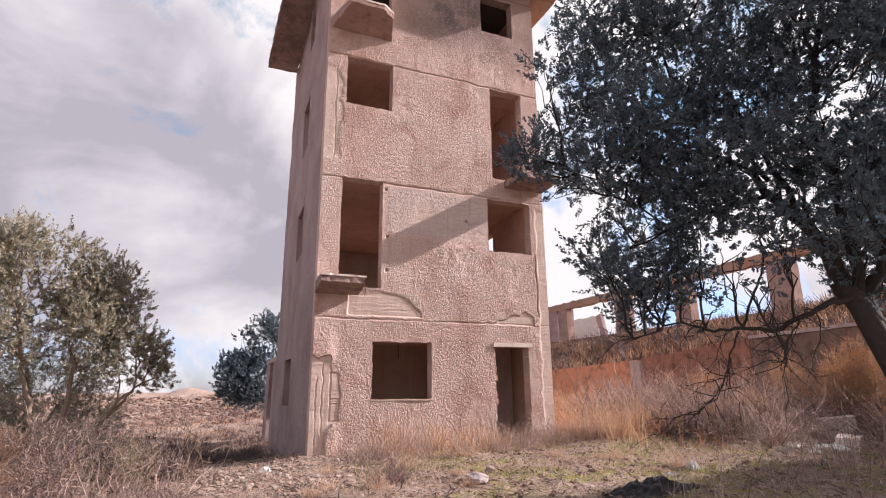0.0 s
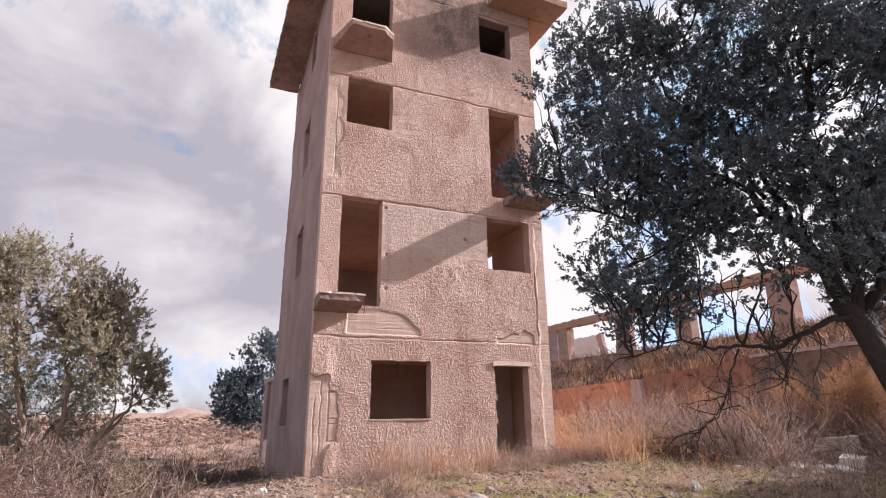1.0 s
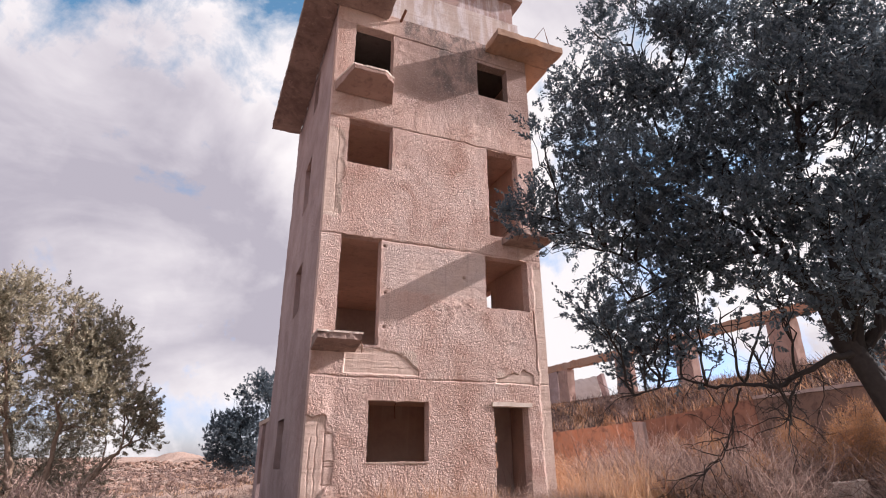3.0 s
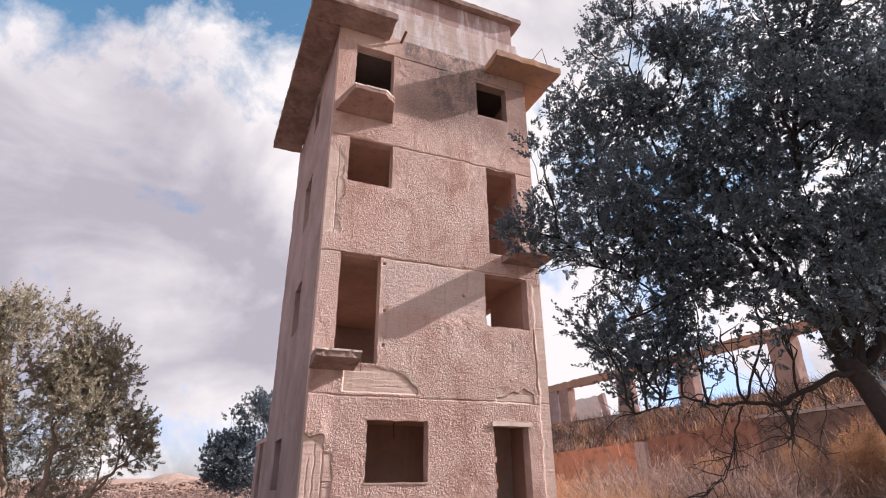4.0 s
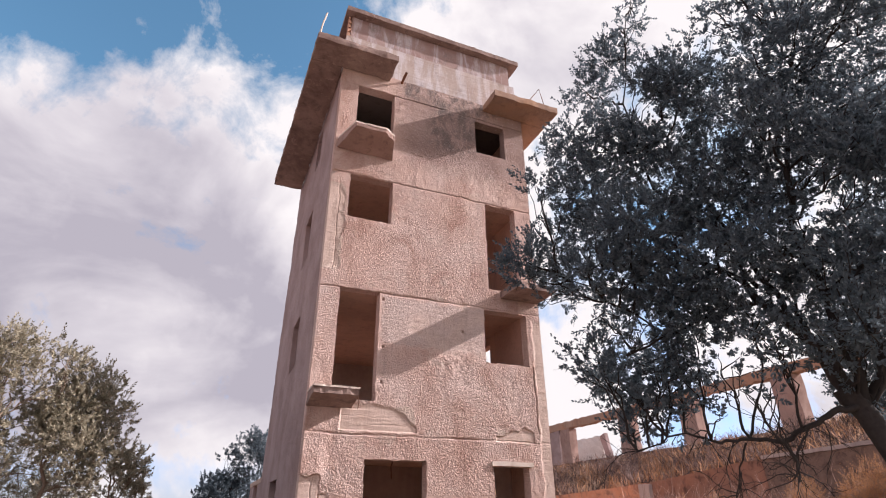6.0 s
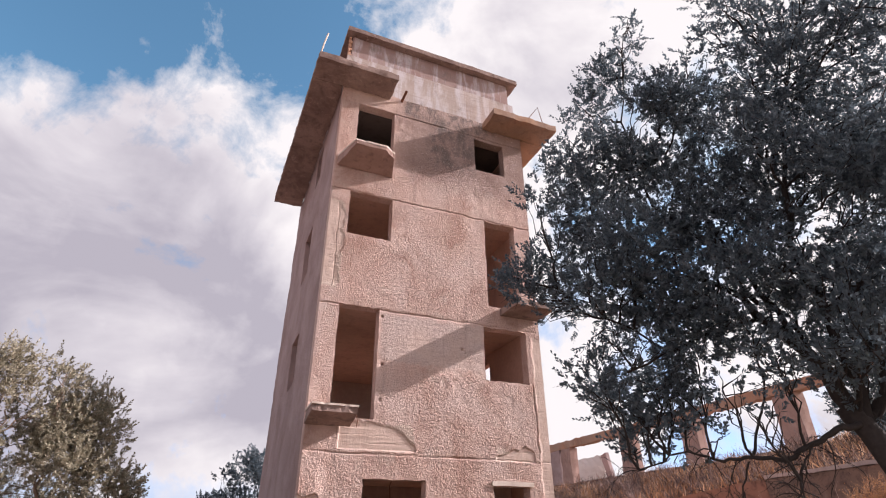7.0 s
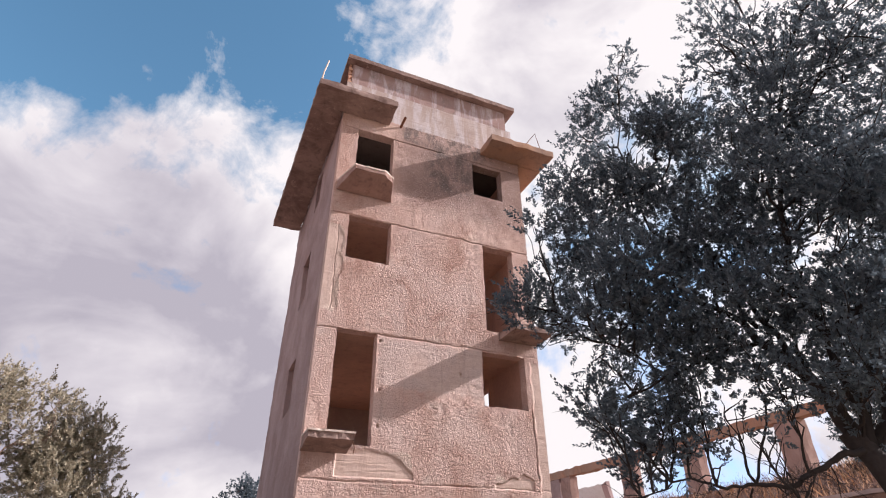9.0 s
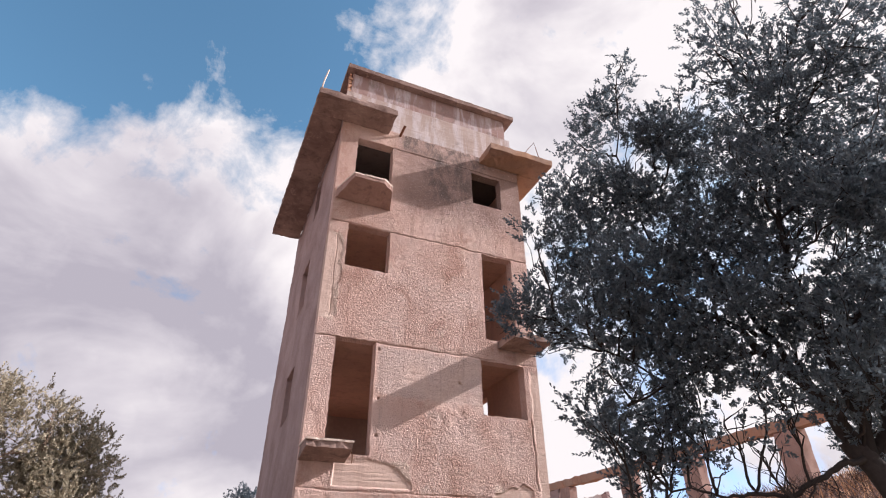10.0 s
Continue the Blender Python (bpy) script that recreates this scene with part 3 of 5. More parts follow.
def coat(u, v):
    """How thick the thrown plaster lies on the front wall, and where a whole patch has fallen."""
    rough = np.ones_like(u)
    wob = 0.06 * lattice_noise(u * 3, v * 3, 21) + 0.03 * lattice_noise(u * 9, v * 9, 22)
    # bare corner post on the upper floors and at the foot
    rough *= 1 - 0.65 * smoothstep(0.40, 0.26, u + wob * 1.6) * smoothstep(5.55, 5.75, v + wob) * smoothstep(7.75, 7.6, v)
    edge = 0.37 + 0.13 * smoothstep(0.50, 0.58, v) * smoothstep(1.46, 1.38, v) - 0.10 * smoothstep(0.50, 0.36, v) + 0.05 * smoothstep(0.2, 0.0, v)
    rough *= 1 - 0.92 * smoothstep(0.02, -0.02, u + wob * 0.8 - edge) * smoothstep(1.72, 1.69, v + wob + 0.05 * np.sin(u * 17))
    rough *= 1 - 0.75 * smoothstep(4.86, 4.92, u + wob * 0.5) * smoothstep(5.2, 5.0, v)
    # smooth infill beside the first-floor doorway
    rough *= 1 - 0.42 * smoothstep(1.2, 1.3, u) * smoothstep(3.72, 3.64, u) * smoothstep(3.95, 4.25, v + wob * 2 + 0.18 * (2.4 - u)) * smoothstep(5.32, 5.26, v)
    # fallen patches over the lintels
    dome = 3.02 - 0.42 * np.clip((u - 1.25) / 0.9, 0, 1.2) ** 2 + 0.03 * lattice_noise(u * 7, v * 7, 23)
    patch = smoothstep(0.60, 0.63, u) * smoothstep(2.13, 2.09, u) * smoothstep(2.47, 2.50, v) * smoothstep(0.0, 0.10, dome - v)
    cap = 2.72 - 0.33 * np.abs(u - 4.52) + 0.03 * lattice_noise(u * 8, v * 8, 24)
    patch = np.maximum(patch, smoothstep(3.82, 3.86, u) * smoothstep(4.76, 4.72, u) * smoothstep(2.40, 2.43, v) * smoothstep(0.0, 0.04, cap - v))
    # upper wall: thin, worn plaster
    rough *= 1 - 0.30 * smoothstep(8.9, 9.3, v + 0.5 * wob) * smoothstep(1.5, 2.2, u) - 0.3 * smoothstep(10.7, 10.8, v)
    flake = lattice_noise(u * 0.8 + v * 0.25 + 4.0, v * 0.75 - u * 0.2, 38) + 0.55 * lattice_noise(u * 2.3, v * 2.6, 39) + 0.3 * lattice_noise(u * 7, v * 6, 40)
    rough *= 1 - 0.45 * smoothstep(0.70, 1.15, flake)
    rough *= 0.82 + 0.18 * smoothstep(-0.6, 0.4, lattice_noise(u * 3.4, v * 3.0, 48))
    rough = np.clip(rough, 0.06, 1) * (1 - patch)
    return rough, patch


def roughcast(u, v):
    """Relief of the front wall: thrown plaster, with smooth concrete where it has come away."""
    rough, patch = coat(u, v)
    wob = 0.06 * lattice_noise(u * 3, v * 3, 21) + 0.03 * lattice_noise(u * 9, v * 9, 22)
    # crumbs: several turned lattices, so that no grain runs with the wall's edges
    def turned(freq, angle, seed):
        c_, s_ = math.cos(angle), math.sin(angle)
        warp = 0.8 * lattice_noise(u * freq * 0.31 + 3.1, v * freq * 0.31, seed + 60)
        return lattice_noise((u * c_ + v * s_) * freq + warp, (v * c_ - u * s_) * freq * 0.9 - warp, seed)
    n1, n2 = turned(21, 0.5, 25), turned(38, 1.1, 26)
    n3, n4 = turned(54, 0.25, 36), turned(28, 0.78, 45)
    lumps = 0.35 + 0.65 * smoothstep(-0.4, 0.5, turned(1.3, 0.7, 62))
    n5, n6 = turned(84, 0.37, 63), turned(67, 1.3, 64)
    bump = 0.0018 * n1 + 0.0026 * n2 + 0.0036 * n3 + 0.0018 * n4 + 0.0052 * n5 + 0.0046 * n6 + lumps * (0.0026 * turned(11, 0.9, 49) + 0.0036 * turned(6, 0.6, 27)) + 0.006 * turned(1.7, 0.3, 33)
    out = rough * (bump * 0.82 + 0.014) + (1 - rough) * (0.004 * lattice_noise(u * 8, v * 8, 28) + 0.003 * lattice_noise(u * 2, v * 27, 34))
    post_up = smoothstep(0.36, 0.33, u + wob * 0.5) * smoothstep(5.60, 5.66, v + wob * 0.5) * smoothstep(7.80, 7.74, v)
    out = out - 0.004 * post_up - 0.012 * post_up * np.exp(-((u - 0.20 - 0.03 * lattice_noise(v * 2.2, v * 0, 46)) / 0.010) ** 2)
    # put-log holes beside the doorway, and the crack along the far corner post
    for hu, hv in ((1.37, 4.10), (1.37, 3.40), (1.33, 5.12), (3.15, 4.62)):
        out = out - 0.07 * np.exp(-(((u - hu) ** 2 + (v - hv) ** 2) / 0.024 ** 2))
    crack = 4.865 + 0.012 * lattice_noise(v * 5, v * 0, 35)
    out = out - 0.05 * np.exp(-((u - crack) / 0.016) ** 2) * smoothstep(2.55, 2.7, v) * smoothstep(4.15, 3.9, v)
    out = out - 0.006 * patch
    for board in (2.60, 2.74, 2.88):
        out = out - 0.006 * patch * smoothstep(-0.2, 0.5, lattice_noise(u * 2.5, u * 0 + board * 9, 57)) * np.exp(-((v - board - 0.01 * lattice_noise(u * 3, u * 0 + board, 37)) / 0.010) ** 2)
    # joints at the floor slabs
    for z in (2.42, 5.25, 8.06, 10.72):
        line = z + 0.015 * lattice_noise(u * 4, u * 0 + z, 29)
        out = out - 0.030 * np.exp(-((v - line) / 0.016) ** 2) * (0.35 + 0.65 * smoothstep(-0.3, 0.4, lattice_noise(u * 1.3, u * 0 + z * 3, 30)))
    # plaster that has come loose above the corner post, with a thick lip, and a swollen edge at the foot
    out = out + 0.040 * rough * smoothstep(0.52, 0.30, u + wob) * smoothstep(1.55, 1.70, v) * smoothstep(2.75, 1.95, v)
    out = out + 0.030 * rough * smoothstep(0.62, 0.40, u + wob) * smoothstep(0.56, 0.42, v)
    # courses of blocks laid bare beside the post
    bed = smoothstep(0.33, 0.35, u) * smoothstep(0.53, 0.49, u + wob * 0.6) * smoothstep(0.53, 0.56, v) * smoothstep(1.44, 1.40, v)
    for z in (0.55, 0.84, 0.93, 1.40):
        out = out - 0.016 * bed * np.exp(-((v - z - 0.012 * lattice_noise(u * 9, u * 0 + z, 58)) / 0.011) ** 2)
    out = out - 0.020 * smoothstep(0.5, 0.6, v) * smoothstep(1.46, 1.40, v) * np.exp(-((u - 0.345 - 0.012 * lattice_noise(v * 6, v * 0, 59)) / 0.012) ** 2)
    # grooves of the foot of the corner post
    post = smoothstep(0.36, 0.33, u) * smoothstep(1.72, 1.66, v)
    for g in (0.085, 0.215):
        out = out - 0.020 * post * smoothstep(-0.5, 0.2, lattice_noise(v * 2.0, v * 0 + g * 13, 61)) * np.exp(-((u - g - 0.030 * lattice_noise(v * 1.4 + g * 9, v * 0 + g * 31, 32) - 0.012 * lattice_noise(v * 7 + g * 5, v * 0 + g * 17, 47)) / 0.010) ** 2)
    return out


def shallow(seed, amp=0.006):
    return lambda u, v: amp * (lattice_noise(u * 1.5, v * 1.2, seed) + 0.6 * lattice_noise(u * 6, v * 5, seed + 1) + 0.4 * lattice_noise(u * 14, v * 12, seed + 2))


def build_tower():
    t = thing("tower", "derelict four-storey tower in pinkish roughcast plaster, open window holes", "tower", (0, 0, 0))
    lay_front = lambda u, v, d: np.stack([u, d, v], -1)
    lay_left = lambda u, v, d: np.stack([d, u, v], -1)
    lay_right = lambda u, v, d: np.stack([TW - d, u, v], -1)
    lay_back = lambda u, v, d: np.stack([u, TD - d, v], -1)
    front = part("front_wall", wall_panel(TW, -0.5, TOP, FRONT_OPENINGS, 0.24, 0.0140, roughcast, lay_front, 0.010, 3), t, FRONT, "rough pinkish thrown plaster with bare concrete patches")
    co = np.empty(len(front.data.vertices) * 3)
    front.data.vertices.foreach_get("co", co)
    co = co.reshape(-1, 3)
    front.data.attributes.new("bare", "FLOAT", "POINT").data.foreach_set("value", 1 - coat(co[:, 0], co[:, 2])[0])
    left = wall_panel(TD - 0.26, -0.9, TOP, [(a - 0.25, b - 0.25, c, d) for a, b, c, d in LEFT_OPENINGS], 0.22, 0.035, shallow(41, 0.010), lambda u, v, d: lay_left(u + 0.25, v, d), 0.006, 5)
    part("left_wall", left, t, PLASTER, "smooth streaked plaster, the shade's mauve put into its colour")
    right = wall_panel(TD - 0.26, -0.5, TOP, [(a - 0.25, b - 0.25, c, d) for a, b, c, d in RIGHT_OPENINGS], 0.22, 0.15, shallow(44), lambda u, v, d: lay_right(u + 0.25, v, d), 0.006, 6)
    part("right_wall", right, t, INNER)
    back = wall_panel(TW - 0.46, -0.5, TOP, [], 0.22, 0.3, shallow(47), lambda u, v, d: lay_back(u + 0.23, v, d), 0.0, 7)
    part("back_wall", back, t, INNER_GREY)
    for k, z in enumerate((2.42, 5.32, 8.12, 10.78)):
        # the top ceiling is coloured dark for the shade of its room
        part("floor_slab", block(0.23, TW - 0.23, 0.25, TD - 0.23, z, z + 0.17, 0.8, 0.004, 11 + k, 0), t, ROOM_SHADE if k == 3 else INNER)
    part("roof_slab", block(0.23, TW - 0.23, 0.26, TD - 0.23, TOP - 0.20, TOP - 0.01, 0.8, 0.004, 17, 0), t, CONCRETE)
    # overhanging eaves and remains of balconies
    part("eave_slab", block(-0.79, 1.23, -0.75, -0.02, 11.14, 11.33, 0.10, 0.024, 31, 0.03), t, STAINED, "stained overhanging concrete slab at the roof")
    side = block(-0.79, -0.02, -0.015, 6.0, 11.14, 11.33, 0.10, 0.020, 32)
    for vtx in side.verts:  # the overhang widens a little towards the back
        vtx.co.x -= 0.024 * vtx.co.y * min(1.0, -vtx.co.x / 0.5)
    part("eave_slab", side, t, STAINED)
    part("eave_slab", block(3.91, 5.87, -0.75, -0.02, 11.05, 11.24, 0.10, 0.024, 33, 0.03), t, SOFFIT, "stained overhanging concrete slab at the roof, bounce light in its orange")
    part("eave_slab", block(TW + 0.02, 5.87, -0.015, 5.85, 11.05, 11.24, 0.12, 0.016, 34), t, SOFFIT)
    def stub(x_wall, x_front, reach, z_top, z_front, z_wall, cut, wear, seed, nick):
        """What is left of a balcony: a slab that thins towards its front, narrower there, with a nicked corner."""
        bm = block(0, 1, 0, 1, 0, 1, cut, 0.0, seed, 0.02)
        for vtx in bm.verts:
            across, d, up = vtx.co
            lo, hi = x_wall[0] + (x_front[0] - x_wall[0]) * d, x_wall[1] + (x_front[1] - x_wall[1]) * d
            under = z_wall + (z_front - z_wall) * d
            c = Vector((lo + (hi - lo) * across, -0.03 - reach * d, under + (z_top - under) * up))
            over = nick - (1 - across) - (1 - d)
            if over > 0:
                c.y += over * reach * 0.9
            c += noise.noise_vector(c * 4.0 + Vector((seed, 0, 0))) * wear + noise.noise_vector(c * 13.0 + Vector((0, seed, 0))) * wear * 0.7
            chip = noise.noise(c * 9.0 + Vector((0, 0, seed)))
            if d > 0.9 and chip > 0.15:
                c.y += (chip - 0.15) * 0.05
            vtx.co = c
        bmesh.ops.reverse_faces(bm, faces=bm.faces)
        return bm
    part("balcony_slab", stub((-0.02, 0.80), (-0.02, 0.79), 0.60, 3.09, 2.985, 2.86, 0.045, 0.010, 35, 0.0), t, STAINED, "broken remains of a concrete balcony")
    part("screed", stub((-0.03, 0.81), (-0.03, 0.80), 0.615, 3.128, 3.094, 3.094, 0.05, 0.006, 135, 0.0), t, PALE, "pale worn screed")
    part("balcony_slab", stub((0.05, 1.38), (0.30, 1.20), 0.73, 8.91, 8.825, 8.66, 0.045, 0.012, 36, 0.22), t, BROWN_PLASTER, "overhanging concrete balcony slab with no rail")
    part("screed", stub((0.04, 1.38), (0.29, 1.21), 0.745, 8.955, 8.914, 8.914, 0.05, 0.006, 136, 0.22), t, PALE, "pale worn screed")
    part("balcony_slab", stub((4.12, 5.12), (4.14, 5.12), 0.71, 5.71, 5.57, 5.54, 0.045, 0.012, 37, 0.0), t, STAINED, "broken remains of a concrete balcony")
    # upper storey set on the roof
    part("attic_wall", block(0.0, 5.0, 0.02, 5.6, TOP + 0.004, 12.36, 0.2, 0.008, 38), t, PALE_UPPER, "pale board-marked attic wall")
    part("attic_parapet", block(0.12, 4.9, 0.10, 5.5, 12.363, 13.18, 0.2, 0.01, 39), t, UPPER, "pinkish parapet with whitewash runs")
    part("cornice", block(-0.06, 5.16, -0.10, 5.7, 13.183, 13.33, 0.15, 0.014, 40), t, STAINED, "projecting concrete cornice")
    part("lintel", block(3.70, 4.64, -0.055, 0.1, 1.953, 2.04, 0.1, 0.010, 43), t, PALE, "pale chipped lintel")
    part("window_sill", block(1.11, 2.34, -0.026, 0.20, 0.892, 0.916, 0.1, 0.006, 48), t, CONCRETE)
    for k in range(9):
        z = 12.40 + 0.08 * k
        part("brick", block(0.02, 0.11 - 0.02 * (k % 3), 0.06 + 0.02 * (k % 2), 0.22, z, z + 0.065, 0.05, 0.008, 140 + k, 0.004), t, BRICK)
    for k in range(7):
        z = 0.62 + 0.16 * k + 0.01 * (k % 2)
        part("brick", block(3.735, 3.775 + 0.035 * ((k * 5) % 3) / 2, 0.02, 0.20, z, z + 0.12, 0.06, 0.006, 120 + k, 0.004), t, BRICK)
    part("partition_wall", block(2.9, 4.88, 1.30, 1.42, -0.4, 2.40, 0.3, 0.008, 49), t, INNER_GREY)
    # dark wall added so that the third-floor rooms look unlit
    part("partition_wall", block(0.24, 4.88, 1.9, 2.02, 8.295, 10.775, 0.4, 0.006, 50), t, ROOM_SHADE, "dark partition wall with the room's shade put into its colour")
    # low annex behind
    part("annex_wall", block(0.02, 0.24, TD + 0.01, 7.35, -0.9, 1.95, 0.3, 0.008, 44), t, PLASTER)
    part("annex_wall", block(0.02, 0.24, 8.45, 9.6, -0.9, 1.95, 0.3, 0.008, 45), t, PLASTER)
    part("annex_roof", block(0.0, 3.0, TD + 0.01, 9.7, 1.953, 2.08, 0.3, 0.008, 46), t, CONCRETE)
    part("annex_wall", block(0.25, 3.0, 9.4, 9.6, -0.4, 1.95, 0.3, 0.008, 47), t, PLASTER)
    return t


build_tower()


# ---- retaining wall and the ruin on the terrace ----
def retaining_wall():
    w_ob = thing("retaining_wall", "low retaining wall in cracked red-brown plaster", "wall", kind="structure")
    edges = [-16.0, -9.5, 0.0, 4.2, 11.0, 18.0]
    for k, (a, b) in enumerate(zip(edges, edges[1:])):
        bm = block(WALL_X - 0.16, WALL_X + 0.16, a + 0.004, b - 0.004, -0.6, 1.0, 0.25, 0.012, 60 + k)
        for vtx in bm.verts:
            f = (vtx.co.z + 0.6) / 1.6
            vtx.co.z = -0.6 + f * (float(wall_top(vtx.co.y)) + 0.6)
        # bays towards the olive get darker plaster in place of its shade
        part("wall_bay", bm, w_ob, RED_PLASTER if k > 2 else DARKENED_RED if k == 2 else SHADED_BAY)
        if k < 2:
            cap = block(WALL_X - 0.19, WALL_X + 0.17, a + 0.01, b - 0.01, 0.003, 0.085, 0.25, 0.014, 260 + k)
            for vtx in cap.verts:
                vtx.co.z += float(wall_top(vtx.co.y))
            part("coping", cap, w_ob, GREY_CONCRETE, "grey concrete coping")
    part("buttress", block(WALL_X - 0.30, WALL_X - 0.165, 3.95, 4.42, -0.4, 1.97, 0.2, 0.012, 70), w_ob, GREY_CONCRETE)
    return w_ob


retaining_wall()
RUIN_X = 20.93
INNER_Y0, INNER_Y1 = 22.0, 25.58


def ruin():
    r = thing("ruined_hall", "roofless ruin with bare posts, a beam and a low wall", "ruin")
    part("low_wall", block(RUIN_X, RUIN_X + 0.38, -15, 36, 3.4, 4.326, 0.5, 0.04, 80), r, DARKENED_RED)
    for k, y in enumerate((21.75, 15.75, 11.0, 5.5, 0.30, -4.88)):
        part("post", block(RUIN_X, RUIN_X + 0.58, y - 0.54, y + 0.54, 4.33, 6.502, 0.3, 0.05, 82 + k), r, BROWN_PLASTER)
    part("beam", block(RUIN_X, RUIN_X + 0.5, -8.7, 23.9, 6.505, 6.96, 0.35, 0.07, 90), r, RUSTY_BEAM)
    part("side_wall", block(RUIN_X, RUIN_X + 0.38, 22.42, 33.5, 4.33, 6.48, 0.5, 0.04, 91), r, PLASTER)
    part("inner_wall", block(RUIN_X + 3.3, RUIN_X + 3.7, INNER_Y0, INNER_Y1, 3.5, 6.35, 0.35, 0.07, 92), r, WHITE_LITTER, "pale broken inner wall")
    leaning = part("leaning_slab", block(-0.13, 0.13, -0.28, 0.28, 0, 2.43, 0.35, 0.04, 93), r, PLASTER)
    leaning.matrix_world = pose(RUIN_X + 3.2, INNER_Y0 - 0.96, 3.98, -16, 0, 0)
    return r


ruin()


# ---- trees ----
def crook(rng, a, b, n=7, amp=0.08):
    """A crooked line from a to b."""
    a, b = np.asarray(a, float), np.asarray(b, float)
    t = np.linspace(0, 1, n)[:, None]
    p = a + (b - a) * t
    d = np.linalg.norm(b - a)
    p[1:-1] += rng.normal(size=(n - 2, 3)) * amp * d * 0.35
    return p


def olive(name, label, trunk_lines, masses, leaf_mat, bark_mat, leaf_len, shoots_per_m3, per_twig, seed, gap=0.0, twig_len=0.4, bare=(), leaf_wide=0.13):
    """An olive tree: thick limbs, boughs that reach into each clump of leaves, shoots, and pairs of leaves along the shoots.
    masses: (x, y, z, radius, half height, fullness)."""
    rng = np.random.default_rng(seed)
    base = trunk_lines[0][0][0]
    t = thing(name, label, "tree", base)
    wood, fine, leaf = Soup(), Soup(), Soup()
    joints = []
    for pts, r0, r1 in trunk_lines:
        line = np.concatenate([crook(rng, p, q, 5, 0.10)[(0 if k == 0 else 1):] for k, (p, q) in enumerate(zip(pts, pts[1:]))])
        wood.tube(line - base, np.linspace(r0, r1, len(line)), 10, 0.3, rng)
        joints.extend(line[len(line) // 3:])
    joints = np.array(joints)

    def spray(a, aim, length, r, depth):
        """A thin twig that droops as it grows, with side twigs."""
        p, d, line, way = np.array(a, float), aim / np.linalg.norm(aim), [], []
        for q in range(9):
            line.append(p.copy())
            way.append(d.copy())
            d = d + rng.normal(size=3) * 0.20 + np.array([0, 0, -0.07])
            d /= np.linalg.norm(d)
            p = p + d * length / 8
        fine.tube(np.array(line) - base, np.linspace(r, r * 0.35, 9), 4)
        if depth:
            for e in (3, 5, 7):
                spray(line[e], way[e] + rng.normal(size=3) * 0.55, length * (0.25 + 0.35 * rng.random()), r * 0.55, depth - 1 if e < 6 else 0)
    for k in bare:
        pts = trunk_lines[k][0]
        for q in range(17):
            s_ = (0.15 + 0.85 * rng.random()) * (len(pts) - 1.01)
            a = pts[int(s_)] + (pts[int(s_) + 1] - pts[int(s_)]) * (s_ % 1)
            aim = rng.normal(size=3) * np.array([0.7, 0.7, 0.5]) + np.array([-0.3, 0.3, -0.45 if q % 3 else 0.4])
            spray(a, aim, 0.15 + 0.40 * rng.random(), 0.0055, 2)
    for x, y, z, r, rz, full in masses:
        c, rad = np.array([x, y, z]), np.array([r, r, rz])
        off = joints - c
        start = joints[np.argmin(np.linalg.norm(off * np.array([2.2, 2.2, 1.0]), axis=1) + rng.random(len(joints)) * 0.3 + 3.0 * (off[:, 2] > -0.05))]
        bough = crook(rng, start, c, 8, 0.07)
        wood.tube(bough - base, np.linspace(0.019, 0.006, 8) * (0.6 + 0.5 * max(rad)), 6, 0.2, rng)
        count = int(shoots_per_m3 * full * 4.19 * r * r * rz)
        d = rng.normal(size=(count, 3))
        d /= np.linalg.norm(d, axis=1)[:, None]
        p = c + d * rad * (rng.random((count, 1)) ** 0.45)
        keep = lattice_noise(p[:, 0] * 2.6 + p[:, 2] * 1.1, p[:, 1] * 2.6 - p[:, 2] * 1.9, seed) + 0.6 * lattice_noise(p[:, 0] * 6 + p[:, 2] * 4, p[:, 1] * 6 - p[:, 2] * 3, seed + 1) > gap
        p, d = p[keep], d[keep]
        n = len(p)
        if not n:
            continue
        # shoots: they leave the clump outwards, then turn up towards the light
        aim = d * 0.75 + rng.normal(size=p.shape) * 0.45 + np.array([0, 0, 0.30])
        aim /= np.linalg.norm(aim, axis=1)[:, None]
        bend = np.array([0, 0, 0.25]) + rng.normal(size=p.shape) * 0.18
        ln = (twig_len * (0.45 + rng.random(n)))[:, None]
        fine.leaves(p - base, aim, twig_len, 0.0030, rng)
        for q in range(0, n, max(1, n // 6)):
            k = rng.integers(2, 8)
            fine.tube(crook(rng, bough[k], p[q], 5, 0.15) - base, [0.007, 0.006, 0.005, 0.004, 0.003], 4)
        side = np.cross(aim, rng.normal(size=p.shape))
        side /= np.linalg.norm(side, axis=1)[:, None] + 1e-9
        other = np.cross(aim, side)
        for q in range(per_twig):
            f = (q // 2 + 0.5 * rng.random((n, 1))) / (per_twig / 2)
            at = p + (aim * f + bend * f * f) * ln
            turn = (q // 2) * 1.57 + (q % 2) * 3.14 + 0.5 * rng.random(n)
            out = side * np.cos(turn)[:, None] + other * np.sin(turn)[:, None]
            ax = (aim + 2 * bend * f) * 0.75 + out * (0.85 - 0.35 * f) + rng.normal(size=p.shape) * 0.12
            leaf.leaves(at - base, ax, leaf_len * (1.1 - 0.35 * f[:, 0]), leaf_len * leaf_wide, rng)
    trunk = part("trunk", wood, t, bark_mat)
    tagged(part("branch", fine, trunk, bark_mat), kind="stuff")
    tagged(part("crown", leaf, t, leaf_mat), kind="stuff")
    return t


def V3(*c):
    return np.array(c, float)


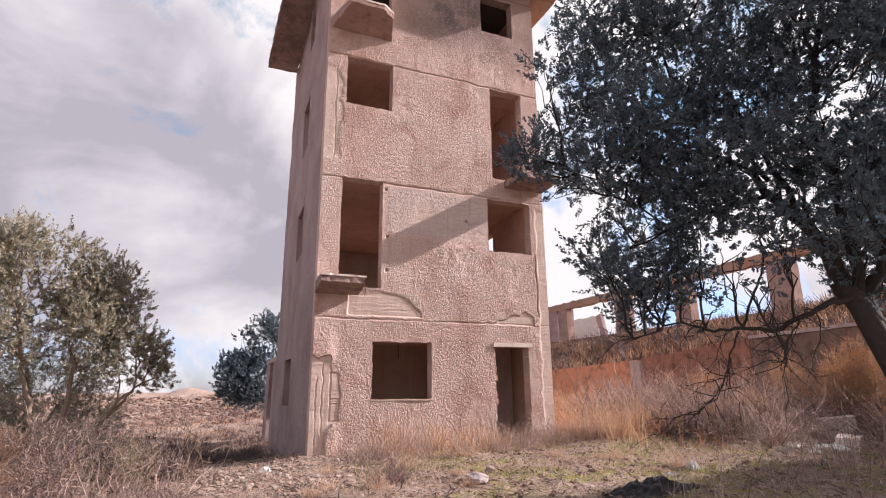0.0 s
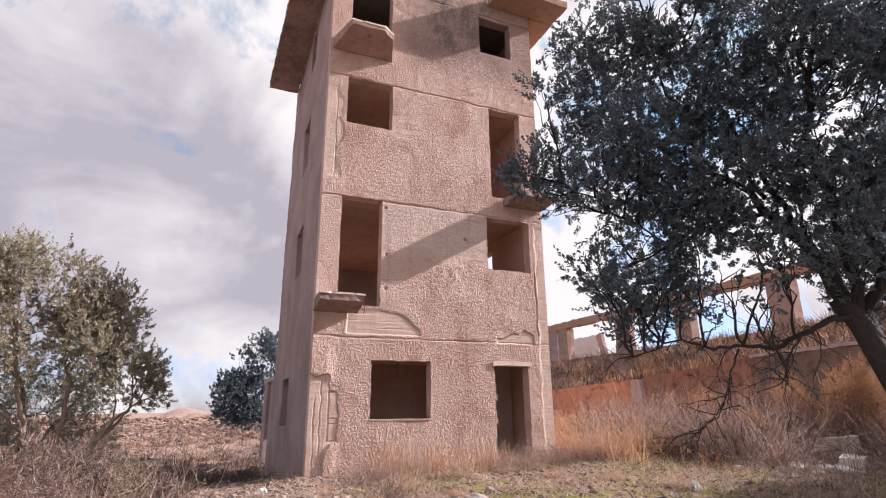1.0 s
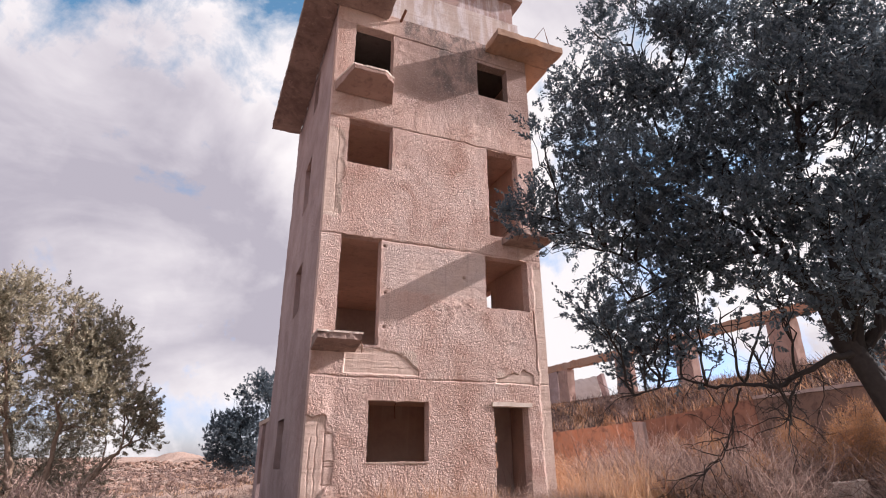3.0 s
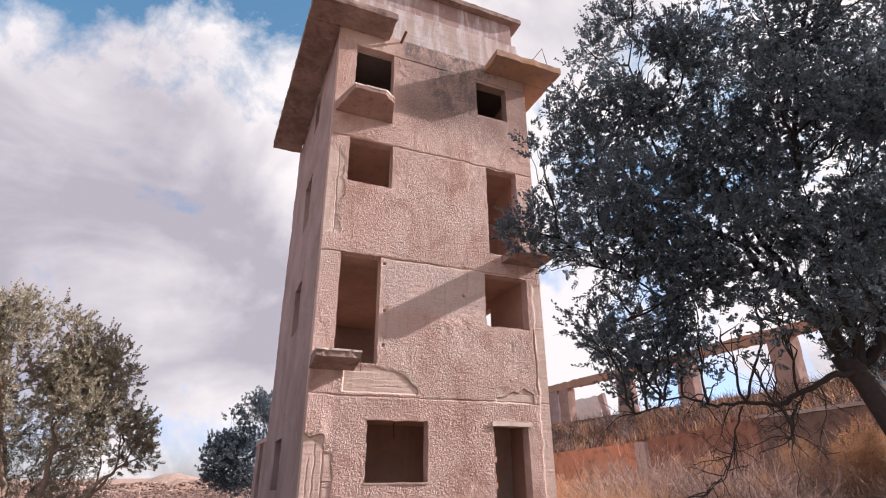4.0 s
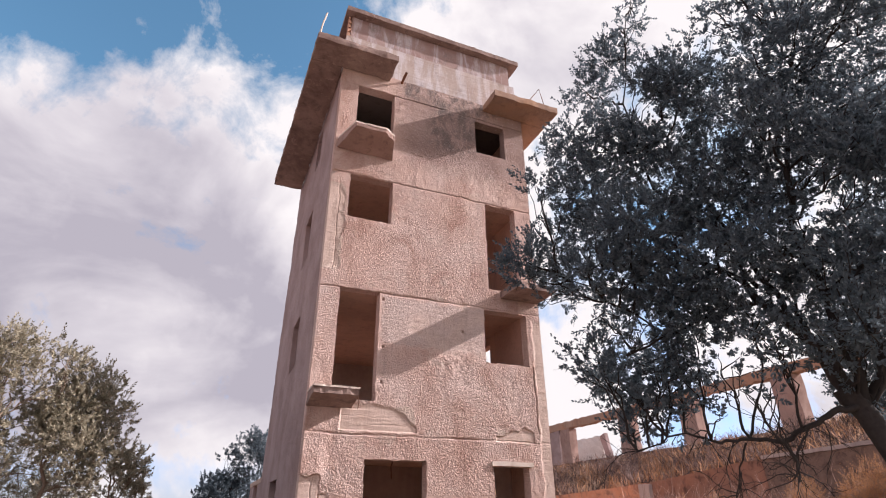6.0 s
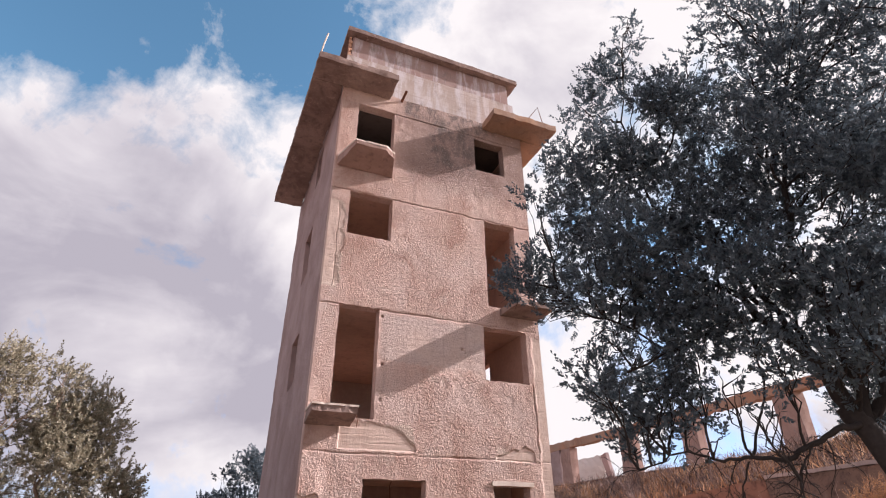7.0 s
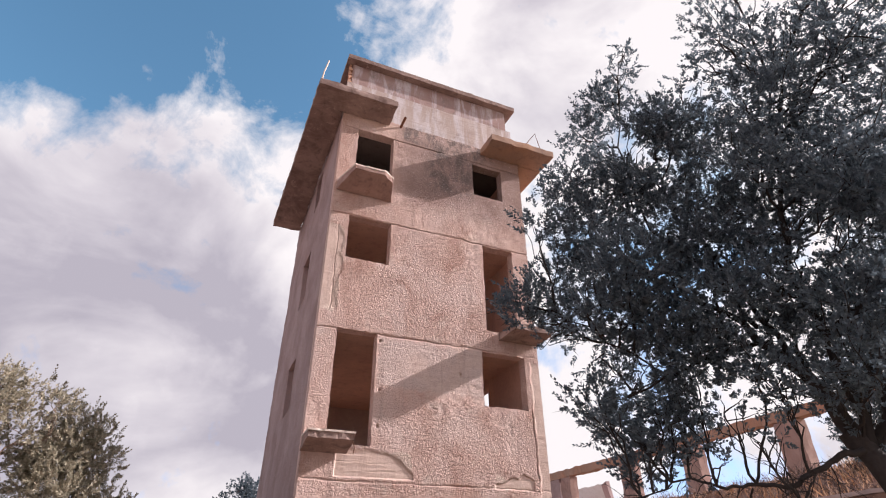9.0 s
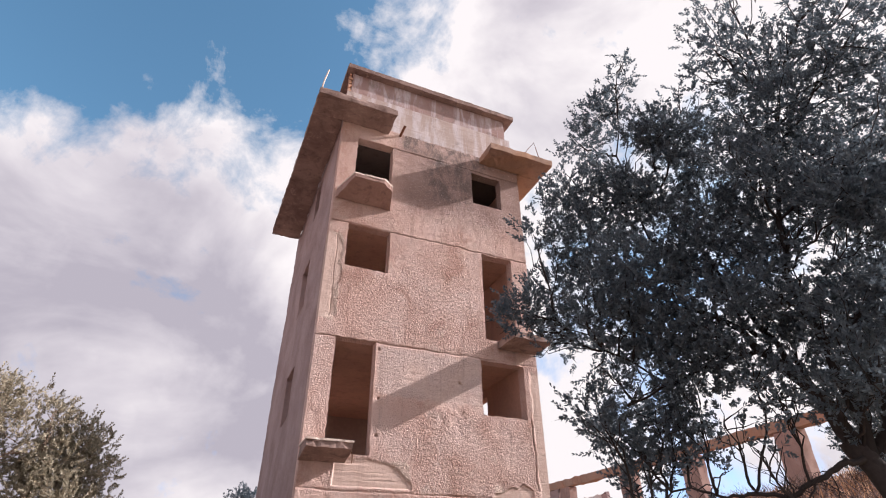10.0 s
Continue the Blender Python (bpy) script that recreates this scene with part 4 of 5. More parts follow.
# leaf clumps of the large olive, bough by bough: x, y, z, radius, half height, fullness
SPIRE_CLUMPS = [
    (1.27, -5.95, 4.25, 0.28, 0.33, 0.49), (1.73, -6.13, 4.89, 0.35, 0.43, 1.1), (2.22, -5.88, 6, 0.32, 0.42, 1.25), (2.31, -6.25, 6.22, 0.28, 0.38, 1.25),
    (2.17, -6.76, 6.22, 0.21, 0.36, 1.1), (2.51, -6.68, 6.86, 0.13, 0.23, 1.1), (1.94, -6.03, 4.29, 0.46, 0.42, 1.1), (2.16, -6.65, 5.05, 0.48, 0.43, 1.09),
    (2.41, -6.16, 4.74, 0.49, 0.45, 1.09), (2.39, -7, 5.22, 0.4, 0.33, 1.56), (2.46, -6.68, 4.71, 0.47, 0.43, 1.09), (2.87, -7.04, 5.82, 0.31, 0.36, 0.27),
    (2.95, -7.31, 6.07, 0.22, 0.25, 0.1), (2.57, -6.54, 4.14, 0.46, 0.42, 1.2), (3.02, -6.92, 5.13, 0.51, 0.47, 0.54), (3.12, -6.71, 4.56, 0.5, 0.45, 0.83),
]
HIGH_CLUMPS = [
    (2.96, -7.61, 6.29, 0.38, 0.58, 0.24), (3.3, -7.55, 7.34, 0.36, 0.47, 0.24), (3.36, -7.58, 6.22, 0.56, 0.55, 0.24), (2.95, -7.57, 5.21, 0.49, 0.45, 0.54),
    (2.65, -7.57, 4.32, 0.44, 0.4, 0.74), (3.33, -7.01, 4.2, 0.44, 0.41, 1.17), (3.19, -8.08, 5.7, 0.43, 0.43, 0.24), (3.11, -7.86, 5.07, 0.48, 0.44, 0.54),
    (3.51, -7.49, 4.75, 0.5, 0.46, 0.54), (3.57, -8.36, 6.06, 0.55, 0.58, 0.17), (3.39, -8.15, 5.22, 0.5, 0.46, 0.32), (3.55, -7.83, 4.71, 0.49, 0.45, 0.32),
    (3.17, -8.77, 5.39, 0.49, 0.52, 0.32), (3.71, -8.45, 5.22, 0.51, 0.47, 0.32), (3.34, -8.28, 4.39, 0.46, 0.42, 0.45), (3.02, -8.16, 3.73, 0.42, 0.38, 0.97),
]
UPPER_CLUMPS = [
    (3.38, -7.69, 4.04, 0.46, 0.35, 0.97), (4.01, -8.8, 5.56, 0.54, 0.57, 0.17), (3.31, -8.68, 4.28, 0.44, 0.47, 0.45), (3.59, -8.29, 3.87, 0.45, 0.48, 0.97),
    (3.42, -8.77, 6.49, 0.65, 0.51, 0.17), (3.88, -9.05, 6.47, 0.67, 0.52, 0.17), (3.49, -7.79, 8, 0.49, 0.5, 0.24), (1.17, -5.73, 3.37, 0.28, 0.21, 2.2),
    (1.59, -5.35, 3.55, 0.27, 0.21, 2), (1.65, -5.59, 3.72, 0.34, 0.34, 0.75), (1.54, -5.48, 3.27, 0.25, 0.17, 2), (1.35, -5.2, 3.54, 0.18, 0.19, 1.6),
    (1.54, -5.76, 3.09, 0.22, 0.15, 1.6), (1.78, -5.57, 3.24, 0.35, 0.26, 1), (2.11, -5.7, 3.91, 0.47, 0.43, 0.5), (1.94, -6.5, 3.6, 0.41, 0.38, 1.1),
]
MIDDLE_CLUMPS = [
    (2.71, -6.34, 3.71, 0.46, 0.42, 1.21), (2.02, -6.2, 3.18, 0.42, 0.32, 1), (2.35, -6.43, 3.03, 0.42, 0.35, 1.1), (1.63, -6.16, 3.17, 0.34, 0.28, 1),
    (2.87, -6.76, 3.8, 0.46, 0.38, 1.1), (2.53, -6.91, 3.09, 0.38, 0.31, 1.17), (3.18, -6.93, 3.64, 0.38, 0.32, 0.94), (2.94, -7.59, 3.72, 0.36, 0.33, 1.17),
    (3.14, -7.42, 3.38, 0.33, 0.3, 0.78), (3.19, -7.84, 3.45, 0.43, 0.39, 1.07), (3.37, -7.78, 3.02, 0.43, 0.39, 1.56), (2.93, -7.72, 2.76, 0.33, 0.3, 0.83),
    (2.95, -7.8, 2.36, 0.32, 0.35, 0.8), (3.28, -7.33, 2.99, 0.29, 0.3, 1.17), (3.06, -6.95, 3.05, 0.33, 0.27, 1.17), (2.57, -6.56, 2.78, 0.38, 0.29, 0.75),
]
LOW_CLUMPS = [
    (2.41, -5.92, 2.92, 0.37, 0.27, 0.75), (3.16, -8.24, 3, 0.4, 0.49, 1.56), (3.62, -7.82, 2.54, 0.43, 0.52, 1), (1.63, -6.12, 2.3, 0.31, 0.21, 1.5),
    (2.22, -5.69, 2.25, 0.36, 0.3, 1.5), (2.27, -6.16, 2.37, 0.34, 0.28, 1.33), (2.16, -6.07, 1.93, 0.28, 0.25, 1.5), (2.25, -5.71, 1.81, 0.19, 0.14, 1.33),
    (2.5, -6.18, 2.07, 0.31, 0.26, 0.95), (2.63, -6.33, 2.47, 0.32, 0.26, 0.75), (2.24, -6.89, 2.09, 0.25, 0.23, 0.66), (2.65, -6.96, 2.5, 0.27, 0.24, 0.75),
    (2.54, -7.26, 2.2, 0.19, 0.23, 0.75), (2.21, -6.66, 1.69, 0.31, 0.16, 0.57), (2.82, -7.48, 2.22, 0.26, 0.23, 0.75), (3.4, -7.33, 2.09, 0.28, 0.26, 0.57),
]
HANGING_CLUMPS = [
    (2.4, -6.99, 1.86, 0.28, 0.23, 0.47), (1.98, -6.29, 2.46, 0.33, 0.24, 0.75), (2.37, -6.43, 2.63, 0.34, 0.25, 0.75), (2.92, -6.6, 2.87, 0.37, 0.3, 0.75),
    (3.29, -6.96, 2.8, 0.33, 0.3, 0.75), (3.09, -7.07, 2.42, 0.28, 0.26, 0.75), (2.69, -7.27, 3.13, 0.34, 0.28, 1.09), (1.9, -5.91, 2.85, 0.31, 0.25, 0.75),
    (2.41, -6.2, 2.27, 0.31, 0.25, 1.14),
]

olive("olive_tree", "large dark green olive tree with a leaning forked trunk", [
    ([V3(3.95, -8.0, -0.5), V3(3.62, -7.65, 0.6), V3(3.30, -7.30, 1.70), V3(3.2, -7.2, 1.95)], 0.140, 0.062),
    ([V3(3.34, -7.34, 1.60), V3(3.12, -7.10, 2.45), V3(2.95, -6.80, 3.05), V3(2.5, -6.3, 3.6)], 0.074, 0.012),
    ([V3(3.28, -7.29, 1.66), V3(3.26, -7.3, 2.5), V3(3.12, -7.3, 3.45), V3(3.3, -7.5, 4.6), V3(3.4, -7.7, 5.6)], 0.050, 0.010),
    ([V3(3.20, -7.28, 1.80), V3(3.02, -7.20, 1.76), V3(2.92, -7.04, 1.67), V3(2.79, -6.86, 1.56), V3(2.66, -6.68, 1.60), V3(2.51, -6.50, 1.58), V3(2.34, -6.30, 1.68), V3(2.03, -6.0, 1.55)], 0.028, 0.006),
    ([V3(3.35, -7.35, 1.6), V3(3.75, -7.3, 2.6), V3(4.3, -7.5, 3.6), V3(5.0, -7.0, 4.2)], 0.060, 0.020),
    ([V3(3.04, -6.95, 2.8), V3(2.75, -6.6, 2.75), V3(2.4, -6.3, 2.6), V3(2.0, -6.1, 2.4)], 0.024, 0.008),
    ([V3(3.12, -7.08, 2.5), V3(3.15, -6.8, 3.3), V3(2.9, -6.6, 4.2), V3(2.6, -6.5, 5.0)], 0.030, 0.008),
    ([V3(3.20, -7.18, 2.1), V3(3.42, -6.9, 2.7), V3(3.55, -6.7, 3.4)], 0.024, 0.008),
    ([V3(2.69, -6.60, 1.58), V3(2.64, -6.50, 1.32), V3(2.57, -6.41, 1.05), V3(2.43, -6.26, 0.86)], 0.009, 0.003),
    ([V3(2.70, -6.62, 1.60), V3(2.80, -6.69, 1.86), V3(2.86, -6.78, 2.08), V3(2.88, -6.82, 2.31)], 0.013, 0.008),
    ([V3(2.90, -7.02, 1.64), V3(2.76, -6.97, 1.45), V3(2.73, -6.95, 1.25)], 0.009, 0.004),
    ([V3(3.00, -6.90, 2.95), V3(2.80, -6.75, 3.6), V3(2.45, -6.4, 4.4), V3(2.3, -6.4, 5.4), V3(2.4, -6.65, 6.7)], 0.022, 0.005),
    ([V3(2.40, -6.30, 2.60), V3(2.0, -6.1, 2.9), V3(1.5, -5.85, 3.3)], 0.012, 0.005),
], SPIRE_CLUMPS + HIGH_CLUMPS + UPPER_CLUMPS + MIDDLE_CLUMPS + LOW_CLUMPS + HANGING_CLUMPS + [
    # far-right clumps, added to shade the ground in front
    (4.7, -7.4, 3.3, 0.7, 0.7, 0.6), (5.3, -6.7, 3.0, 0.8, 0.7, 0.6), (6.0, -6.3, 2.6, 0.8, 0.7, 0.6), (4.9, -7.6, 4.9, 0.7, 0.7, 0.6), (6.6, -6.6, 3.6, 0.8, 0.8, 0.6),
], LEAF, BARK, 0.046, 900, 16, 5, gap=-0.30, twig_len=0.14, bare=(3, 8, 10), leaf_wide=0.24)

# out of view: added so that its crown casts shade at bottom right
olive("olive_tree", "unseen dark green olive tree, added to shade the near ground", [
    ([V3(9.1, -7.0, -0.3), V3(9.0, -6.9, 1.2), V3(8.7, -6.6, 2.4)], 0.12, 0.04),
], [(8.7, -6.5, 2.2, 0.9, 0.7, 1), (9.7, -7.0, 2.4, 1, 0.8, 1), (8.4, -7.1, 2.2, 0.9, 0.7, 1), (9.9, -6.4, 1.7, 0.8, 0.6, 1.2), (9.3, -6.8, 2.8, 0.8, 0.6, 1), (8.2, -6.6, 1.3, 0.6, 0.5, 1.2), (9.2, -6.15, 1.5, 0.7, 0.5, 1.4),
    (8.8, -6.4, 1.0, 0.6, 0.5, 1.4), (9.9, -6.1, 1.9, 0.7, 0.5, 1.4), (8.6, -7.1, 3.3, 0.9, 0.7, 1), (9.5, -7.2, 3.6, 0.9, 0.7, 1)],
    LEAF, BARK, 0.075, 330, 16, 15, gap=-0.5, twig_len=0.3)

left_high = [
    (-4.98, 0.51, 3.4, 0.66, 0.5, 1), (-4.82, 0.87, 3.68, 0.45, 0.34, 1), (-4.51, 1.11, 3.67, 0.52, 0.34, 1), (-3.95, 0.64, 3.43, 0.33, 0.25, 1),
    (-4.89, 0.98, 2.94, 0.78, 0.52, 1), (-4.3, 0.85, 2.95, 0.69, 0.51, 1), (-4.57, 0.99, 2.42, 0.84, 0.51, 1), (-3.65, 1.27, 3.23, 0.47, 0.31, 1),
    (-3.27, 1.33, 3.08, 0.43, 0.29, 1), (-3.77, 1.11, 2.73, 0.63, 0.45, 1), (-3.29, 1.22, 2.62, 0.5, 0.36, 1), (-3.93, 0.78, 2.18, 0.68, 0.43, 1),
]
left_low = [
    (-2.98, 1.21, 1.96, 0.53, 0.35, 1), (-3.33, 0.83, 2.01, 0.54, 0.37, 1), (-2.6, 1.24, 1.79, 0.39, 0.3, 1), (-2.4, 1.3, 1.46, 0.3, 0.35, 1),
    (-2.79, 1.49, 1.41, 0.49, 0.32, 1), (-3.17, 1.09, 1.45, 0.48, 0.31, 0.8), (-4.64, 0.44, 1.85, 0.67, 0.36, 0.6), (-4.23, 1.02, 1.72, 0.55, 0.32, 0.5),
    (-3.6, 0.85, 1.53, 0.54, 0.31, 0.6), (-5.44, 0.86, 3.25, 0.72, 0.65, 1), (-5.27, 0.58, 2.38, 0.69, 0.63, 1),
]
olive("olive_tree", "grey-green olive tree with several thin pale trunks", [
    ([V3(-4.15, 0.9, -0.2), V3(-4.24, 0.88, 0.43), V3(-4.40, 0.84, 1.06), V3(-4.52, 0.81, 1.6), V3(-4.7, 0.7, 2.4)], 0.060, 0.02),
    ([V3(-4.05, 0.9, -0.2), V3(-3.93, 0.95, 0.53), V3(-3.84, 0.97, 1.05), V3(-3.82, 0.98, 1.55), V3(-3.95, 0.9, 2.4)], 0.052, 0.02),
    ([V3(-3.62, 1.0, -0.2), V3(-3.48, 1.04, 0.27), V3(-3.32, 1.07, 0.62), V3(-3.13, 1.1, 0.96), V3(-2.8, 1.13, 1.25)], 0.052, 0.018),
    ([V3(-3.34, 1.06, 0.60), V3(-3.12, 1.12, 0.85), V3(-2.92, 1.1, 1.10), V3(-2.85, 1.0, 1.6)], 0.032, 0.012),
    ([V3(-4.3, 0.86, 0.7), V3(-4.7, 0.9, 1.1), V3(-5.2, 0.8, 1.9)], 0.030, 0.012),
], left_high + left_low, LEAF_PALE, BARK_PALE, 0.058, 470, 16, 6, gap=-0.20, twig_len=0.15, leaf_wide=0.22)
olive("olive_tree", "small dark green olive tree on open ground", [
    ([V3(1.0, 12.0, -0.2), V3(0.9, 12.0, 1.2), V3(0.5, 12.0, 2.6)], 0.09, 0.03),
    ([V3(0.98, 12.0, 0.2), V3(0.2, 12.0, 0.9), V3(-0.6, 12.0, 1.6)], 0.05, 0.02),
], [
    (0.12, 11.81, 3.72, 0.5, 0.4, 1), (0.61, 12.3, 3.5, 0.61, 0.6, 1), (-0.27, 11.85, 3.42, 0.5, 0.3, 0.6), (0.24, 11.77, 3.04, 0.8, 0.54, 1),
    (-0.54, 11.82, 3.03, 0.48, 0.24, 0.6), (-0.77, 11.97, 2.19, 0.75, 0.44, 1), (-1.14, 11.59, 1.75, 0.58, 0.39, 1), (-0.44, 12.02, 1.88, 0.81, 0.49, 1),
    (-0.88, 12.41, 1.26, 0.77, 0.4, 1), (-0.08, 12.01, 1.14, 0.81, 0.39, 1), (0.17, 12.17, 2.21, 0.65, 0.6, 1), (-0.9, 12.44, 0.9, 0.66, 0.3, 1),
    (-0.33, 12.31, 0.77, 0.76, 0.3, 1), (0.11, 12.18, 0.68, 0.71, 0.3, 1),
],
    LEAF, BARK, 0.088, 235, 14, 7, gap=-0.30, twig_len=0.15, leaf_wide=0.2)


olive("olive_tree", "dense grey-green olive tree standing behind the paler one", [
    ([V3(-5.3, 4.2, -0.6), V3(-5.2, 4.2, 0.6), V3(-5.4, 4.2, 1.8)], 0.08, 0.03),
    ([V3(-5.2, 4.2, -0.1), V3(-4.7, 4.3, 0.8), V3(-4.3, 4.3, 1.4)], 0.05, 0.02),
], [(-5.6, 4.2, 1.9, 0.8, 0.7, 1), (-4.9, 4.3, 1.2, 0.8, 0.6, 1), (-5.9, 4.0, 0.8, 0.8, 0.6, 1), (-4.3, 4.4, 1.5, 0.65, 0.55, 1), (-4.6, 4.2, 0.5, 0.7, 0.45, 1), (-6.7, 4.0, 1.4, 0.9, 0.8, 1), (-3.9, 4.3, 0.75, 0.55, 0.45, 1), (-7.6, 4.3, 1.0, 0.9, 0.8, 1)],
    LEAF_PALE, BARK_PALE, 0.075, 260, 14, 8, gap=-0.30, twig_len=0.3)


for k, (x, y, r_, hgt) in enumerate(((-6.6, 4.2, 0.9, 0.9), (-5.3, 3.4, 0.7, 0.75), (-8.0, 5.5, 1.1, 1.1), (-4.4, 4.6, 0.55, 0.5), (-5.6, 2.2, 0.8, 1.05), (-4.8, 2.6, 0.75, 1.0), (-4.1, 3.4, 0.6, 0.8), (-6.8, 2.9, 0.9, 1.15), (-3.5, 4.2, 0.5, 0.65), (1.7, 13.6, 0.6, 0.6))):
    z = float(ground_z(x, y))
    olive("green_bush", "low grey-green bush on open ground", [
        ([V3(x, y, z - 0.05), V3(x + 0.08, y, z + hgt * 0.7)], 0.03, 0.012),
        ([V3(x, y, z - 0.05), V3(x - r_ * 0.5, y, z + hgt * 0.7)], 0.02, 0.008),
    ], [(x - r_ * 0.5, y, z + hgt * 0.7, r_ * 0.65, hgt * 0.55, 1), (x + r_ * 0.5, y, z + hgt * 0.65, r_ * 0.65, hgt * 0.5, 1), (x, y, z + hgt * 1.1, r_ * 0.65, hgt * 0.5, 1)],
        LEAF if k == 9 else LEAF_PALE, BARK, 0.07, 330, 12, 700 + k, gap=-0.5, twig_len=0.25)


# ---- dry grass and brush ----
def grass(name, label, mat, count, region, tall, width, seed, clump=0.0, keep=None):
    rng = np.random.default_rng(seed)
    x0, x1, y0, y1 = region
    x, y = rng.uniform(x0, x1, count), rng.uniform(y0, y1, count)
    dens = lattice_noise(x * 0.9, y * 0.9, seed) + 0.6 * lattice_noise(x * 2.6, y * 2.6, seed + 1)
    ok = dens > clump
    ok &= ~((x > -0.08) & (x < TW + 0.05) & (y > -0.10) & (y < TD + 0.1))
    ok &= ~((x > WALL_X - 0.2) & (x < WALL_X + 0.2))
    if keep is not None:
        ok &= keep(x, y)
    x, y, dens = x[ok], y[ok], dens[ok]
    h = tall * (0.22 + 1.0 * rng.random(len(x)) ** 1.6) * np.clip(0.55 + 0.5 * (dens - clump), 0.4, 1.3)
    a, tilt = rng.random(len(x)) * 2 * np.pi, 0.1 + 1.1 * rng.random(len(x)) ** 2
    lean = np.stack([np.cos(a) * tilt * h, np.sin(a) * tilt * h, h], -1)
    s = Soup()
    s.blades(np.stack([x, y, ground_z(x, y) - 0.02], -1), lean, width * (0.6 + 0.8 * rng.random(len(x))))
    return solid(name, s, mat, label, "grass", kind="stuff")


def off_block(x, y):
    """Open ground in front of, and sunwards of, the concrete block."""
    return ~((np.abs((x - 7.9) * -0.534 + (y + 4.0) * 0.845) < 0.62) & (x < 8.9) & (x > 5.6)) & ~((np.abs(y + 3.7) < 0.35) & (x > 8.2) & (x < 10.4))


def open_side(x, y):
    """The strip beside the tower, this side of the brambles."""
    return x < y + 8.2 + 0.8 * lattice_noise(x * 0.9, y * 0.9, 77)


grass("dry_grass", "tall straw-coloured dry grass against the tower foot", ORANGE_STRAW, 700, (0.2, 5.6, -1.3, -0.1), 0.42, 0.0045, 101, 0.0)
grass("dry_grass", "wispy orange-pink dry grass against the tower foot", PINK_STRAW, 900, (0.9, 3.9, -0.9, -0.08), 0.80, 0.0042, 121, 0.0)
grass("dry_grass", "rust-orange dry grass against the tower foot", ORANGE_STRAW, 700, (1.2, 3.7, -0.6, -0.08), 0.85, 0.0042, 123, 0.2)
grass("dry_grass", "tall wispy orange grass beside the tower corner", PINK_STRAW, 1100, (5.0, 7.2, -1.5, 0.6), 0.85, 0.0050, 122, 0.1)
grass("dry_grass", "tall orange dry grass below the wall", ORANGE_STRAW, 7000, (5.2, 11.2, -3.0, 12.0), 0.75, 0.0075, 102, 0.05, open_side)
grass("dry_brush", "rust-brown dry brush below the wall", RUST_BRUSH, 4200, (5.6, 11.2, -7.5, 9.0), 0.75, 0.009, 103, 0.15, off_block)
grass("dry_grass", "short dry grass on stony earth", STRAW, 26000, (-9, 6.5, -8.5, 3.0), 0.10, 0.0042, 104, 0.1, lambda x, y: (y < -0.3 - 0.5 * x) | (x > 0))
grass("short_grass", "short yellow-green grass among moss and stones", MOSS_GRASS, 15000, (0.4, 6.8, -5.6, -1.2), 0.10, 0.0042, 126, 0.05)
grass("dry_grass", "short tangled straw on the yard", STRAW, 12000, (-1.5, 7.5, -5.8, -0.6), 0.15, 0.0040, 127, 0.0)
grass("dry_grass", "dry grass on the terrace bank", STRAW, 15000, (11.7, 20.8, -9.0, 22.0), 0.55, 0.017, 105, 0.25)
grass("dry_grass", "orange dry grass on the terrace bank", ORANGE_STRAW, 15000, (11.7, 20.8, -9.0, 22.0), 0.55, 0.017, 124, 0.1)
grass("dry_brush", "rust-brown weeds on the terrace bank", RUST_BRUSH, 22000, (11.7, 20.8, -9.0, 22.0), 0.6, 0.017, 108, -0.2)
grass("dry_grass", "pale dry grass on the open field", FIELD_STRAW, 16000, (-12, 3.5, 6.0, 24.0), 0.26, 0.012, 106, 0.0)
grass("dry_grass", "sunlit orange grass on the open field", ORANGE_STRAW, 9000, (-12, 3.5, 8.5, 20.0), 0.26, 0.012, 125, 0.25)
grass("dry_stem", "grey dry stems standing in the shade", TWIG, 900, (2.6, 6.4, -7.4, -5.0), 0.65, 0.004, 107, -0.4)


def sticks(name, label, mat, count, region, length, width, seed, keep=None):
    """Straw and twigs lying on the ground."""
    rng = np.random.default_rng(seed)
    x, y = rng.uniform(region[0], region[1], count), rng.uniform(region[2], region[3], count)
    ok = ~((x > -0.1) & (x < TW + 0.1) & (y > -0.15) & (y < TD + 0.1)) & (lattice_noise(x * 1.6, y * 1.6, seed) > -0.35)
    x, y = x[ok], y[ok]
    n = len(x)
    a = rng.random(n) * 2 * np.pi
    ln = length * (0.3 + rng.random(n) ** 2)
    s = Soup()
    s.blades(np.stack([x, y, ground_z(x, y) + 0.012], -1), np.stack([np.cos(a) * ln, np.sin(a) * ln, ln * rng.uniform(-0.02, 0.25, n)], -1), width * (0.6 + 0.8 * rng.random(n)))
    return solid(name, s, mat, label, "litter", kind="stuff")


sticks("fallen_twigs", "pale straw and broken twigs lying on the earth", STRAW, 14000, (-6, 7.5, -7, 1.0), 0.20, 0.007, 111)
sticks("fallen_twigs", "dark fallen twigs lying on the earth", BARK, 6500, (-6, 7.5, -7, 1.5), 0.26, 0.009, 112)
sticks("fallen_twigs", "grey fallen twigs lying on the earth", TWIG, 5000, (-6, 8.5, -7, 1.5), 0.38, 0.008, 113)


